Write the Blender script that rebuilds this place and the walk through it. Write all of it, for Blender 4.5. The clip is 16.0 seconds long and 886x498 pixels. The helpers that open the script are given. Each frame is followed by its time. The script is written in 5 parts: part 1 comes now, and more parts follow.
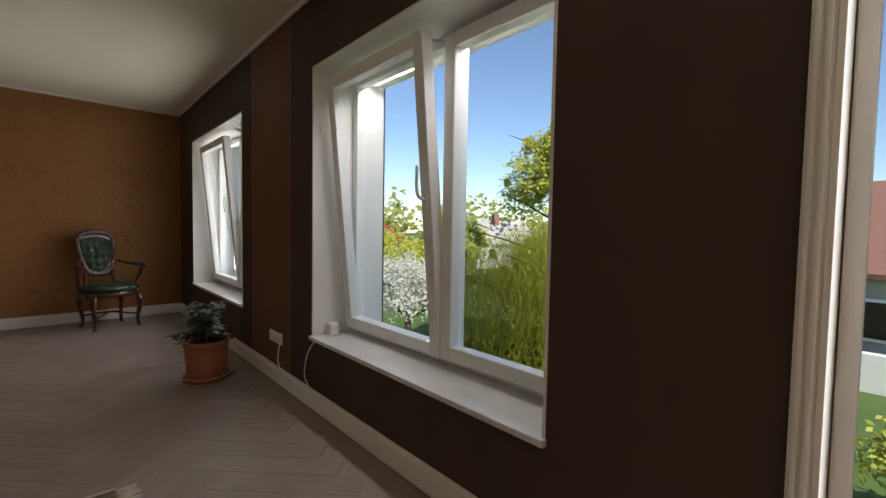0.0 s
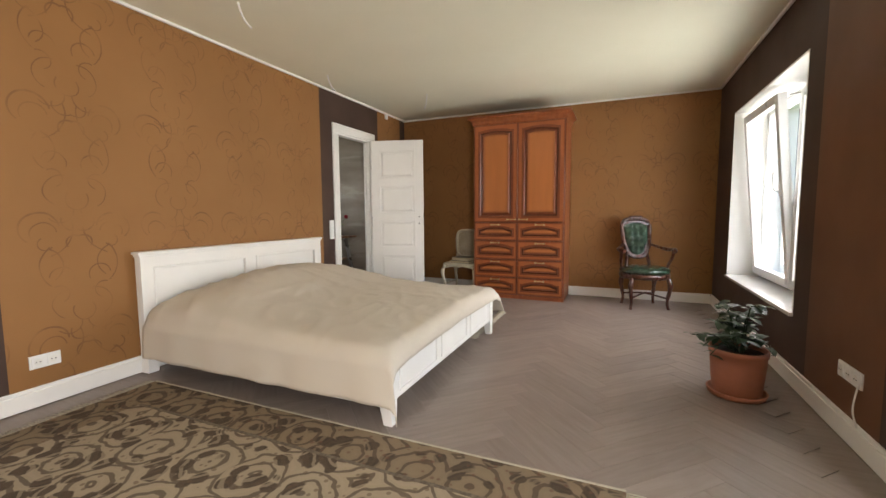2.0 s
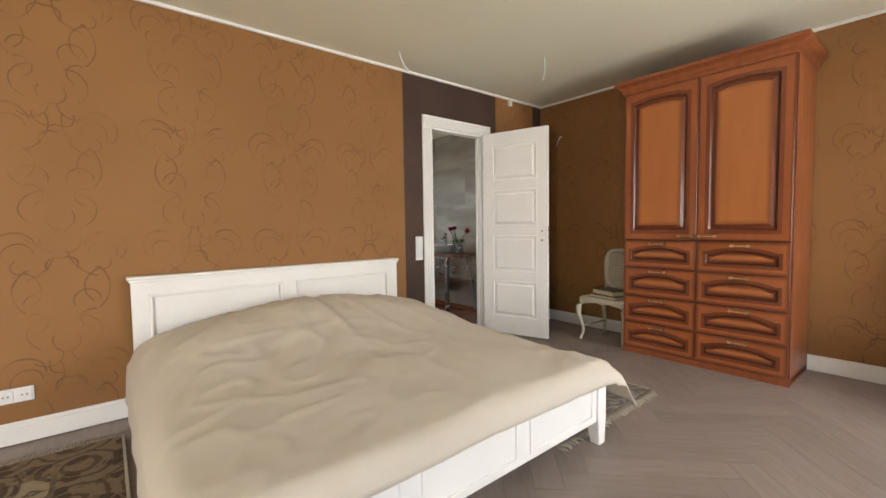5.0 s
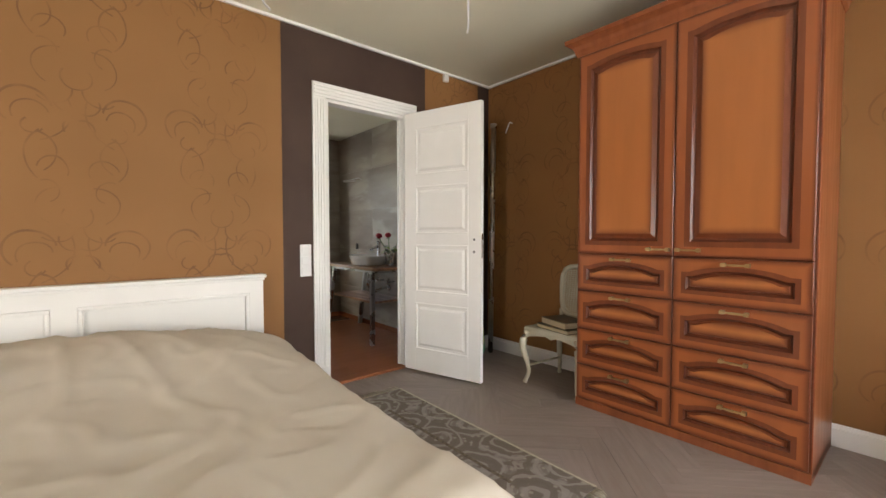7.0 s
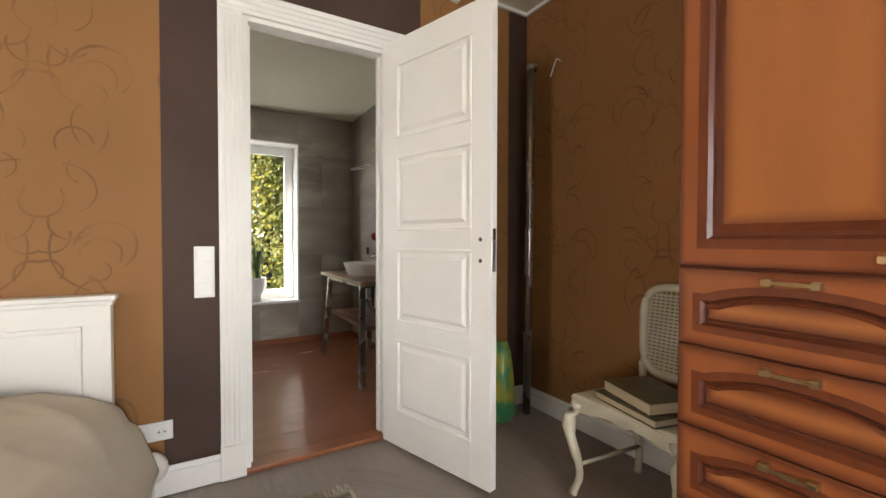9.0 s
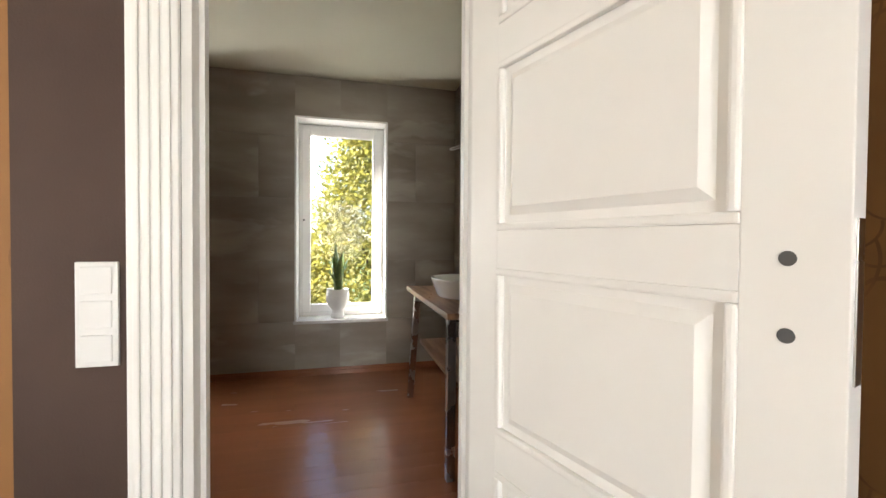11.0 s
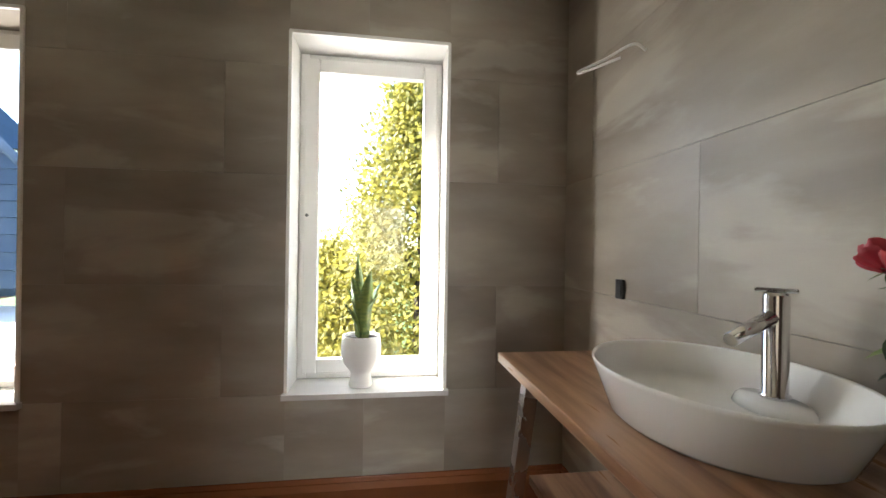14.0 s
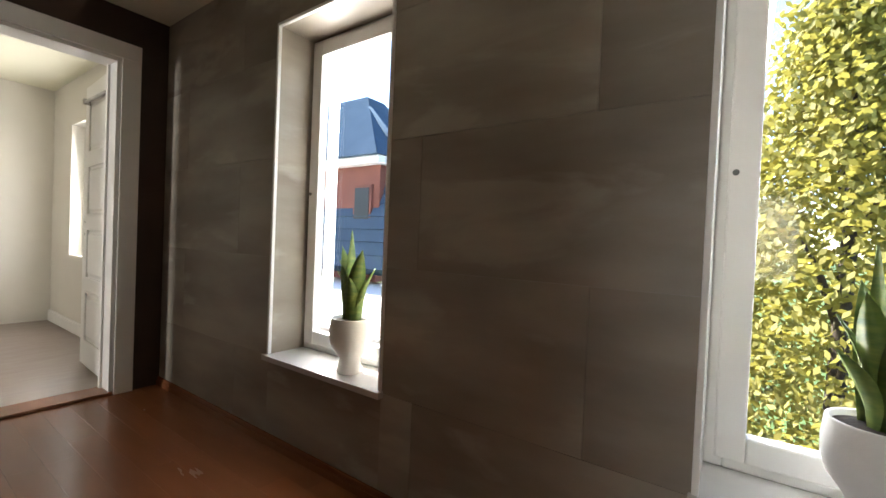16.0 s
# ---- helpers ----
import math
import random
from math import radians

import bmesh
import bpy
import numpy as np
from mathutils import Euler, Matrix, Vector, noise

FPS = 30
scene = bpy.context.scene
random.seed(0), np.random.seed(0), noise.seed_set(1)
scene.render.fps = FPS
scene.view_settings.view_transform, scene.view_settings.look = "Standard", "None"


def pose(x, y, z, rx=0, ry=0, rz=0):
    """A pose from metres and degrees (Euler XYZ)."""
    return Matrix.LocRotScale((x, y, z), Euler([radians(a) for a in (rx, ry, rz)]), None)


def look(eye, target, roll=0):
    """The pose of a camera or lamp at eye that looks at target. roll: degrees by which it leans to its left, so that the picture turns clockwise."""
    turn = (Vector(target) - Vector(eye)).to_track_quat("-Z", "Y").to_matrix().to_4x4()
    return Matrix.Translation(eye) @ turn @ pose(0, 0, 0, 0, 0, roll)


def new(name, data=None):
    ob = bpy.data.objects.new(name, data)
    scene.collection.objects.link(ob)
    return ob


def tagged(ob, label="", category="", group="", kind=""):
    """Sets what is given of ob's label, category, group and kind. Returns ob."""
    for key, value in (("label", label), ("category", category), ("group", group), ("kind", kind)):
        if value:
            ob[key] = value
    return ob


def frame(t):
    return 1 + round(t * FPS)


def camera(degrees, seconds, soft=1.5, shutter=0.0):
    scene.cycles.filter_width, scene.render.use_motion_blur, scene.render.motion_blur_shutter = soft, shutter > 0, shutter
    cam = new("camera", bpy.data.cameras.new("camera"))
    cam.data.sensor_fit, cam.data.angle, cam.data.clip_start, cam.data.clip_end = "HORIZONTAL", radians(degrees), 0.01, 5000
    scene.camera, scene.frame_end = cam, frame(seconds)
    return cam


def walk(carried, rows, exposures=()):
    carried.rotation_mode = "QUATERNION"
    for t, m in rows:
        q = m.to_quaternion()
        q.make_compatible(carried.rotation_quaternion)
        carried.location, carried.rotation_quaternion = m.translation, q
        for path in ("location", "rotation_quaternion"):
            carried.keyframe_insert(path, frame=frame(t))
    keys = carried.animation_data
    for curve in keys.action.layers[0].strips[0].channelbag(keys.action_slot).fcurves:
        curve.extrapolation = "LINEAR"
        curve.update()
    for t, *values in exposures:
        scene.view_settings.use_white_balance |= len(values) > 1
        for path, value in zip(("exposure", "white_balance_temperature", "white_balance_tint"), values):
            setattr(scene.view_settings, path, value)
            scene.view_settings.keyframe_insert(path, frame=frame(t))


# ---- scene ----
cam = camera(94.0, 16.0)
SKY = 0.082
EXPOSURE = [(0, 1.1), (0.5, 1.5), (1.0, 2.0), (1.5, 2.55), (3.0, 2.6), (7, 2.76), (10, 2.92), (12.5, 3.4), (13.2, 3.5), (14, 3.4), (15, 3.05), (16, 3.05)]
PATH = [
    (0, (0.422, 0.284, 1.128), (1.778, 1.751, 1.036), 1.0),
    (0.5, (0.42, 0.386, 1.098), (1.237, 2.207, 0.986), 1.1),
    (1, (0.416, 0.535, 1.136), (0.644, 2.516, 0.979), 0.7),
    (1.5, (0.422, 0.643, 1.125), (0.089, 2.608, 0.95), 0.0),
    (2, (0.517, 0.754, 1.112), (-0.266, 2.587, 0.94), -0.4),
    (2.5, (0.554, 0.879, 1.103), (-0.571, 2.524, 0.933), -0.9),
    (3, (0.568, 1.129, 1.107), (-0.784, 2.593, 0.942), -1.3),
    (5.5, (0.531, 2.726, 1.139), (-1.017, 3.987, 1.032), -0.8),
    (6, (0.471, 2.998, 1.121), (-1.062, 4.279, 1.033), -0.5),
    (6.5, (0.356, 3.302, 1.135), (-1.173, 4.589, 1.055), -0.3),
    (7, (0.217, 3.591, 1.109), (-1.31, 4.881, 1.04), -0.0),
    (7.5, (0.053, 3.894, 1.113), (-1.486, 5.171, 1.052), 0.0),
    (8, (-0.14, 4.192, 1.101), (-1.718, 5.42, 1.048), 0.2),
    (8.5, (-0.355, 4.427, 1.09), (-1.981, 5.591, 1.034), 0.3),
    (9, (-0.528, 4.699, 1.068), (-2.251, 5.713, 1.027), 0.1),
    (9.5, (-0.773, 4.862, 1.065), (-2.569, 5.742, 1.022), 0.5),
    (10, (-1.021, 5.018, 1.092), (-2.881, 5.751, 1.043), 0.4),
    (12.5, (-2.385, 5.274, 1.087), (-4.357, 5.604, 1.071), 0.9),
    (13, (-2.598, 5.284, 1.092), (-4.568, 5.631, 1.09), 0.7),
    (13.5, (-2.832, 5.297, 1.07), (-4.8, 5.653, 1.084), 0.6),
    (14, (-3.116, 5.295, 1.103), (-5.096, 5.579, 1.101), 0.9),
    (14.5, (-3.363, 5.216, 1.088), (-5.361, 5.316, 1.082), 1.1),
    (15, (-3.598, 5.137, 1.064), (-5.581, 4.881, 1.071), 1.3),
    (15.5, (-3.752, 5.006, 1.04), (-5.638, 4.34, 1.046), 1.9),
    (16, (-3.855, 4.92, 1.036), (-5.493, 3.772, 1.002), 2.4),
]
walk(cam, [(t, look(eye, target, roll)) for t, eye, target, roll in PATH], EXPOSURE)

# ---- world and sun ----
SUN = Vector((-0.22, -0.72, 0.66)).normalized()
world = bpy.data.worlds.new("sky")
scene.world = world
world.use_nodes = True
wn = world.node_tree.nodes
sky = wn.new("ShaderNodeTexSky")
sky.sky_type, sky.sun_disc = "NISHITA", False
sky.sun_elevation = math.asin(SUN.z)
sky.sun_rotation = math.atan2(SUN.x, SUN.y)
sky.air_density, sky.dust_density, sky.ozone_density = 1.0, 0.25, 3.0
world.node_tree.links.new(sky.outputs[0], wn["Background"].inputs[0])
wn["Background"].inputs[1].default_value = SKY
sun = new("sun", bpy.data.lights.new("sun", "SUN"))
sun.data.energy, sun.data.angle, sun.data.color = 3.2, radians(0.5), (1.0, 0.95, 0.87)
sun.matrix_world = look((0, 0, 0), tuple(-SUN))


def window_light(name, at, target, width, height, watts):
    """An area lamp added at an opening to stand in for daylight."""
    ob = new(name, bpy.data.lights.new(name, "AREA"))
    ob.data.shape, ob.data.size, ob.data.size_y = "RECTANGLE", width, height
    ob.data.energy, ob.data.color = watts, (1.0, 0.97, 0.935)
    ob.matrix_world = look(at, target)


# added lamps that lift the bedroom above what the sky alone gives
window_light("daylight_balcony_door", (1.72, -0.30, 1.1), (0.0, -0.30, 1.15), 0.54, 1.8, 25.0)
window_light("daylight_window", (2.0, 4.97, 1.3), (0.0, 4.9, 1.25), 1.6, 1.4, 9.0)
# added strip lamp, hidden by the sash, that brightens sill and reveals
window_light("fill_strip_window_head", (1.945, 1.87, 2.075), (1.76, 1.87, 0.4), 1.5, 0.05, 5.0)
# added strip lamps behind the sash edges, aimed to brighten north wall and vanity
window_light("fill_strip_bath_window", (-5.345, 4.935, 1.25), (-4.3, 5.95, 1.1), 0.05, 1.4, 0.75)
window_light("fill_strip_bath_window", (-5.345, 3.12, 1.25), (-3.9, 5.0, 1.1), 0.05, 1.4, 1.8)
# added lamp at the hall window, sized to brighten the hall
window_light("fill_lamp_hall", (-5.22, -0.10, 1.4), (-4.0, 0.0, 1.3), 0.75, 1.1, 3.0)

# ---- materials ----
def mat(name, col, rough=0.6, col2=None, scale=8.0, bump=0.0, bscale=60.0, metal=0.0, stretch=(1, 1, 1), coat=0.0, detail=5.0, vary=0.0, contrast=1.0):
    """A surface with two colours mixed by stretched noise, fine relief, and a little change from piece to piece."""
    m = bpy.data.materials.new(name)
    m.use_nodes = True
    nt = m.node_tree
    N, L = nt.nodes, nt.links
    b = N["Principled BSDF"]
    b.inputs["Roughness"].default_value, b.inputs["Metallic"].default_value = rough, metal
    b.inputs["Coat Weight"].default_value = coat
    b.inputs["Coat Roughness"].default_value = 0.15
    co = N.new("ShaderNodeTexCoord")
    mp = N.new("ShaderNodeMapping")
    mp.inputs["Scale"].default_value = stretch
    L.new(co.outputs["Object"], mp.inputs[0])
    col2 = col2 or tuple(c * 0.82 for c in col)
    n1 = N.new("ShaderNodeTexNoise")
    n1.inputs["Scale"].default_value, n1.inputs["Detail"].default_value = scale, detail
    L.new(mp.outputs[0], n1.inputs["Vector"])
    ramp = N.new("ShaderNodeMapRange")
    ramp.inputs[1].default_value, ramp.inputs[2].default_value = 0.5 - 0.25 / contrast, 0.5 + 0.25 / contrast
    L.new(n1.outputs[0], ramp.inputs[0])
    mx = N.new("ShaderNodeMix")
    mx.data_type = "RGBA"
    mx.inputs["A"].default_value, mx.inputs["B"].default_value = (*col, 1), (*col2, 1)
    L.new(ramp.outputs[0], mx.inputs["Factor"])
    out = mx.outputs["Result"]
    if vary:
        oi = N.new("ShaderNodeObjectInfo")
        r = N.new("ShaderNodeMapRange")
        r.inputs[3].default_value, r.inputs[4].default_value = 1 - vary, 1 + vary
        L.new(oi.outputs["Random"], r.inputs[0])
        hs = N.new("ShaderNodeHueSaturation")
        L.new(r.outputs[0], hs.inputs["Value"])
        L.new(out, hs.inputs["Color"])
        out = hs.outputs[0]
        add = N.new("ShaderNodeVectorMath")
        add.operation = "ADD"
        mul = N.new("ShaderNodeMath")
        mul.operation = "MULTIPLY"
        mul.inputs[1].default_value = 37.0
        L.new(oi.outputs["Random"], mul.inputs[0])
        L.new(co.outputs["Object"], add.inputs[0])
        L.new(mul.outputs[0], add.inputs[1])
        L.new(add.outputs[0], mp.inputs[0])
    L.new(out, b.inputs["Base Color"])
    n2 = N.new("ShaderNodeTexNoise")
    n2.inputs["Scale"].default_value, n2.inputs["Detail"].default_value = bscale, 4
    L.new(mp.outputs[0], n2.inputs["Vector"])
    rr = N.new("ShaderNodeMapRange")
    rr.inputs[3].default_value, rr.inputs[4].default_value = max(0.02, rough - 0.08), min(1, rough + 0.08)
    L.new(n1.outputs[0], rr.inputs[0])
    L.new(rr.outputs[0], b.inputs["Roughness"])
    if bump:
        bp = N.new("ShaderNodeBump")
        bp.inputs["Strength"].default_value, bp.inputs["Distance"].default_value = bump, 0.004
        L.new(n2.outputs[0], bp.inputs["Height"])
        L.new(bp.outputs[0], b.inputs["Normal"])
    return m


def wallpaper(name, base, ink, along):
    """Brown paper with mirrored scrolls drawn in thin ink rings, fading in and out."""
    m = mat(name, base, 0.7, tuple(c * 0.86 for c in base), 1.6, 0.12, 260.0)
    nt = m.node_tree
    N, L = nt.nodes, nt.links
    b = N["Principled BSDF"]
    src = b.inputs["Base Color"].links[0].from_socket
    co = N.new("ShaderNodeTexCoord")
    nz = N.new("ShaderNodeTexNoise")
    nz.inputs["Scale"].default_value = 3.0
    L.new(co.outputs["Object"], nz.inputs["Vector"])
    sep = N.new("ShaderNodeSeparateXYZ")
    L.new(co.outputs["Object"], sep.inputs[0])

    def op(kind, a, c=0.0, d=0.0):
        n = N.new("ShaderNodeMath")
        n.operation = kind
        for i, v in enumerate((a, c, d)):
            if isinstance(v, (int, float)):
                n.inputs[i].default_value = v
            else:
                L.new(v, n.inputs[i])
        return n.outputs[0]

    wob = op("MULTIPLY_ADD", nz.outputs[0], 0.05, -0.025)
    u = op("PINGPONG", op("ADD", op("SUBTRACT", sep.outputs[along], 3.54), wob), 0.325)
    v = op("WRAP", op("ADD", op("SUBTRACT", sep.outputs[2], 1.73), wob), 0.345, -0.345)
    mask = None
    # scrolls: centre, radius, line width, and the half plane in which the stroke shows
    for cx, cy, r, w, nx, ny, off in ((0.19, -0.02, 0.092, 0.0065, 0.5, 0.9, -0.02), (0.175, -0.045, 0.062, 0.0045, 0.3, 1.0, 0.0), (0.17, -0.10, 0.036, 0.005, 0.7, -0.7, -0.015),
                                      (0.20, -0.03, 0.17, 0.0055, -1.0, -0.5, 0.12), (0.19, -0.24, 0.10, 0.005, -1.0, 0.1, 0.05), (0.05, -0.26, 0.15, 0.005, 1.0, -0.2, 0.07),
                                      (0.09, 0.09, 0.07, 0.0055, -0.4, -1.0, 0.01), (0.03, 0.03, 0.055, 0.006, 0.6, -1.0, 0.0), (0.07, 0.20, 0.09, 0.004, 1.0, 0.3, 0.02),
                                      (0.0, 0.16, 0.06, 0.005, 0.8, -0.8, 0.0), (0.10, -0.31, 0.06, 0.0045, -0.3, 1.0, 0.0), (0.02, -0.10, 0.045, 0.006, 0.4, 1.0, 0.0), (0.12, 0.28, 0.05, 0.004, -1.0, 0.4, 0.0)):
        du, dv = op("SUBTRACT", u, cx), op("SUBTRACT", v, cy)
        d = op("SQRT", op("ADD", op("MULTIPLY", du, du), op("MULTIPLY", dv, dv)))
        line = op("LESS_THAN", op("ABSOLUTE", op("SUBTRACT", d, op("MULTIPLY_ADD", dv, 0.18, r))), w * 0.7)
        side = op("GREATER_THAN", op("ADD", op("MULTIPLY", du, nx), op("MULTIPLY", dv, ny)), off)
        line = op("MULTIPLY", line, side)
        mask = line if mask is None else op("MAXIMUM", mask, line)
    fade = N.new("ShaderNodeTexNoise")
    fade.inputs["Scale"].default_value = 7.0
    L.new(co.outputs["Object"], fade.inputs["Vector"])
    near = N.new("ShaderNodeMapRange")
    near.inputs[1].default_value, near.inputs[2].default_value, near.inputs[3].default_value, near.inputs[4].default_value = 0.20, 0.30, 1.0, 0.6
    L.new(u, near.inputs[0])
    fr = N.new("ShaderNodeMapRange")
    fr.inputs[1].default_value, fr.inputs[2].default_value, fr.inputs[4].default_value = 0.34, 0.62, 0.72
    L.new(fade.outputs[0], fr.inputs[0])
    f = op("MULTIPLY", op("MULTIPLY", mask, fr.outputs[0]), near.outputs[0])
    mx = N.new("ShaderNodeMix")
    mx.data_type = "RGBA"
    mx.inputs["B"].default_value = (*ink, 1)
    L.new(src, mx.inputs["A"])
    L.new(f, mx.inputs["Factor"])
    L.new(mx.outputs["Result"], b.inputs["Base Color"])
    return m


def stone(name):
    """Large brown-grey porcelain tile with drawn-out strata and pale worn patches."""
    m = mat(name, (0.37, 0.325, 0.265), 0.46, (0.225, 0.19, 0.152), 1.2, 0.10, 40.0, stretch=(1.0, 1.0, 3.4), detail=10, vary=0.015, contrast=1.5)
    nt = m.node_tree
    N, L = nt.nodes, nt.links
    b = N["Principled BSDF"]
    src = b.inputs["Base Color"].links[0].from_socket
    vec = N["Mapping"].outputs[0]
    n = N.new("ShaderNodeTexNoise")
    n.inputs["Scale"].default_value, n.inputs["Detail"].default_value, n.inputs["Distortion"].default_value = 1.25, 9, 0.35
    L.new(vec, n.inputs["Vector"])
    r = N.new("ShaderNodeMapRange")
    r.inputs[1].default_value, r.inputs[2].default_value, r.inputs[4].default_value = 0.555, 0.62, 0.42
    L.new(n.outputs[0], r.inputs[0])
    mx = N.new("ShaderNodeMix")
    mx.data_type = "RGBA"
    mx.inputs["B"].default_value = (0.50, 0.46, 0.39, 1)
    L.new(src, mx.inputs["A"])
    L.new(r.outputs[0], mx.inputs["Factor"])
    L.new(mx.outputs["Result"], b.inputs["Base Color"])
    return m


def rug_mat(name, ground, motif, accent):
    """Woven carpet: medallion rings and vines in the field, a border of repeats round it."""
    m = mat(name, ground, 0.95, tuple(c * 0.7 for c in ground), 30.0, 0.6, 400.0)
    nt = m.node_tree
    N, L = nt.nodes, nt.links
    b = N["Principled BSDF"]
    src = b.inputs["Base Color"].links[0].from_socket
    co = N.new("ShaderNodeTexCoord")

    def mixin(src, fac, col):
        mx = N.new("ShaderNodeMix")
        mx.data_type = "RGBA"
        mx.inputs["B"].default_value = (*col, 1)
        L.new(src, mx.inputs["A"])
        L.new(fac, mx.inputs["Factor"])
        return mx.outputs["Result"]

    def band(sock, a, c, top=1.0):
        r = N.new("ShaderNodeMapRange")
        r.inputs[1].default_value, r.inputs[2].default_value, r.inputs[4].default_value = a, c, top
        L.new(sock, r.inputs[0])
        return r.outputs[0]

    wz = N.new("ShaderNodeTexNoise")
    wz.inputs["Scale"].default_value = 7.0
    L.new(co.outputs["Object"], wz.inputs["Vector"])
    ws = N.new("ShaderNodeVectorMath")
    ws.operation = "MULTIPLY_ADD"
    ws.inputs[1].default_value = (0.10, 0.10, 0.0)
    L.new(wz.outputs["Color"], ws.inputs[0])
    L.new(co.outputs["Object"], ws.inputs[2])
    blot = N.new("ShaderNodeTexVoronoi")
    blot.inputs["Scale"].default_value, blot.inputs["Randomness"].default_value = 10.0, 0.9
    L.new(ws.outputs[0], blot.inputs["Vector"])
    out = mixin(src, band(blot.outputs["Distance"], 0.40, 0.46, 0.9), motif)
    vo = N.new("ShaderNodeTexVoronoi")
    vo.inputs["Scale"].default_value, vo.inputs["Randomness"].default_value = 3.4, 0.25
    L.new(ws.outputs[0], vo.inputs["Vector"])
    sn = N.new("ShaderNodeMath")
    sn.operation = "SINE"
    ml = N.new("ShaderNodeMath")
    ml.operation = "MULTIPLY"
    ml.inputs[1].default_value = 30.0
    L.new(vo.outputs["Distance"], ml.inputs[0])
    L.new(ml.outputs[0], sn.inputs[0])
    out = mixin(out, band(sn.outputs[0], 0.55, 0.75, 0.8), ground)
    out = mixin(out, band(sn.outputs[0], -0.6, -0.8, 0.55), motif)
    dots = N.new("ShaderNodeTexVoronoi")
    dots.inputs["Scale"].default_value = 21.0
    L.new(co.outputs["Object"], dots.inputs["Vector"])
    out = mixin(out, band(dots.outputs["Distance"], 0.24, 0.18, 0.6), accent)
    L.new(out, b.inputs["Base Color"])
    return m


def glass(name, tint=(1, 1, 1), rough=0.0, ior=1.45):
    m = bpy.data.materials.new(name)
    m.use_nodes = True
    b = m.node_tree.nodes["Principled BSDF"]
    b.inputs["Base Color"].default_value = (*tint, 1)
    b.inputs["Roughness"].default_value = rough
    b.inputs["Transmission Weight"].default_value = 1.0
    b.inputs["IOR"].default_value = ior
    return m


PAPER_Y = wallpaper("wallpaper_gold_side", (0.295, 0.138, 0.041), (0.135, 0.058, 0.018), 1)
PAPER_X = wallpaper("wallpaper_gold_end", (0.295, 0.138, 0.041), (0.135, 0.058, 0.018), 0)
DARK = mat("wallpaper_dark", (0.066, 0.035, 0.023), 0.72, (0.050, 0.026, 0.018), 3, 0.15, 200)
BROWN = mat("wallpaper_brown", (0.16, 0.068, 0.030), 0.6, (0.13, 0.055, 0.024), 3, 0.15, 200)
WHITE = mat("white_paint", (0.84, 0.83, 0.80), 0.36, (0.80, 0.79, 0.76), 5, 0.06, 90)
PVC = mat("white_pvc", (0.80, 0.80, 0.79), 0.3, (0.76, 0.76, 0.75), 4, 0.02, 60)
PLASTER = mat("white_plaster", (0.76, 0.75, 0.72), 0.8, (0.70, 0.69, 0.66), 2.5, 0.2, 120)
CEIL = mat("ceiling_paint", (0.80, 0.78, 0.63), 0.75, (0.76, 0.74, 0.59), 1.5, 0.1, 150)
HALLW = mat("hall_paint", (0.72, 0.69, 0.62), 0.7, (0.66, 0.63, 0.57), 1.5, 0.1, 150)
OAK = mat("taupe_oak", (0.275, 0.225, 0.198), 0.40, (0.225, 0.182, 0.160), 3, 0.12, 50, stretch=(1.5, 14, 14), vary=0.09)
MERBAU = mat("merbau", (0.29, 0.108, 0.045), 0.24, (0.245, 0.088, 0.037), 2, 0.0, 25, stretch=(5, 0.8, 5), vary=0.04, detail=3.0)
CHERRY = mat("cherry_wood", (0.30, 0.088, 0.029), 0.34, (0.205, 0.055, 0.018), 2.5, 0.05, 60, stretch=(9, 9, 1), coat=0.25)
CHERRY_M = mat("cherry_glaze_edge", (0.20, 0.050, 0.016), 0.35, (0.15, 0.037, 0.012), 4, 0.05, 60, stretch=(9, 9, 1), coat=0.25)
CHERRY_D = mat("dark_cherry_glaze", (0.13, 0.030, 0.011), 0.36, (0.095, 0.021, 0.008), 4, 0.05, 60, stretch=(9, 9, 1), coat=0.25)


def glazed(name, base, dark, ex, ez, top=1.0):
    """Cherry wood with the dark rubbed-in glaze of the maker along the rims of each panel."""
    m = mat(name, base, 0.34, tuple(c * 0.86 for c in base), 2.0, 0.05, 60, stretch=(7, 7, 0.8), coat=0.25)
    N, L = m.node_tree.nodes, m.node_tree.links
    b = N["Principled BSDF"]
    src = b.inputs["Base Color"].links[0].from_socket
    sep = N.new("ShaderNodeSeparateXYZ")
    L.new(N["Texture Coordinate"].outputs["Generated"], sep.inputs[0])

    def op(kind, p, q):
        n = N.new("ShaderNodeMath")
        n.operation = kind
        for i, val in enumerate((p, q)):
            if isinstance(val, (int, float)):
                n.inputs[i].default_value = val
            else:
                L.new(val, n.inputs[i])
        return n.outputs[0]

    ds = [op("DIVIDE", op("PINGPONG", sep.outputs[i], 0.5), w) for i, w in ((0, ex), (2, ez))]
    r = N.new("ShaderNodeMapRange")
    r.interpolation_type = "SMOOTHSTEP"
    r.inputs[3].default_value, r.inputs[4].default_value = top, 0.0
    L.new(op("MINIMUM", ds[0], ds[1]), r.inputs[0])
    mx = N.new("ShaderNodeMix")
    mx.data_type = "RGBA"
    mx.inputs["B"].default_value = (*dark, 1)
    L.new(src, mx.inputs["A"])
    L.new(r.outputs[0], mx.inputs["Factor"])
    L.new(mx.outputs["Result"], b.inputs["Base Color"])
    return m


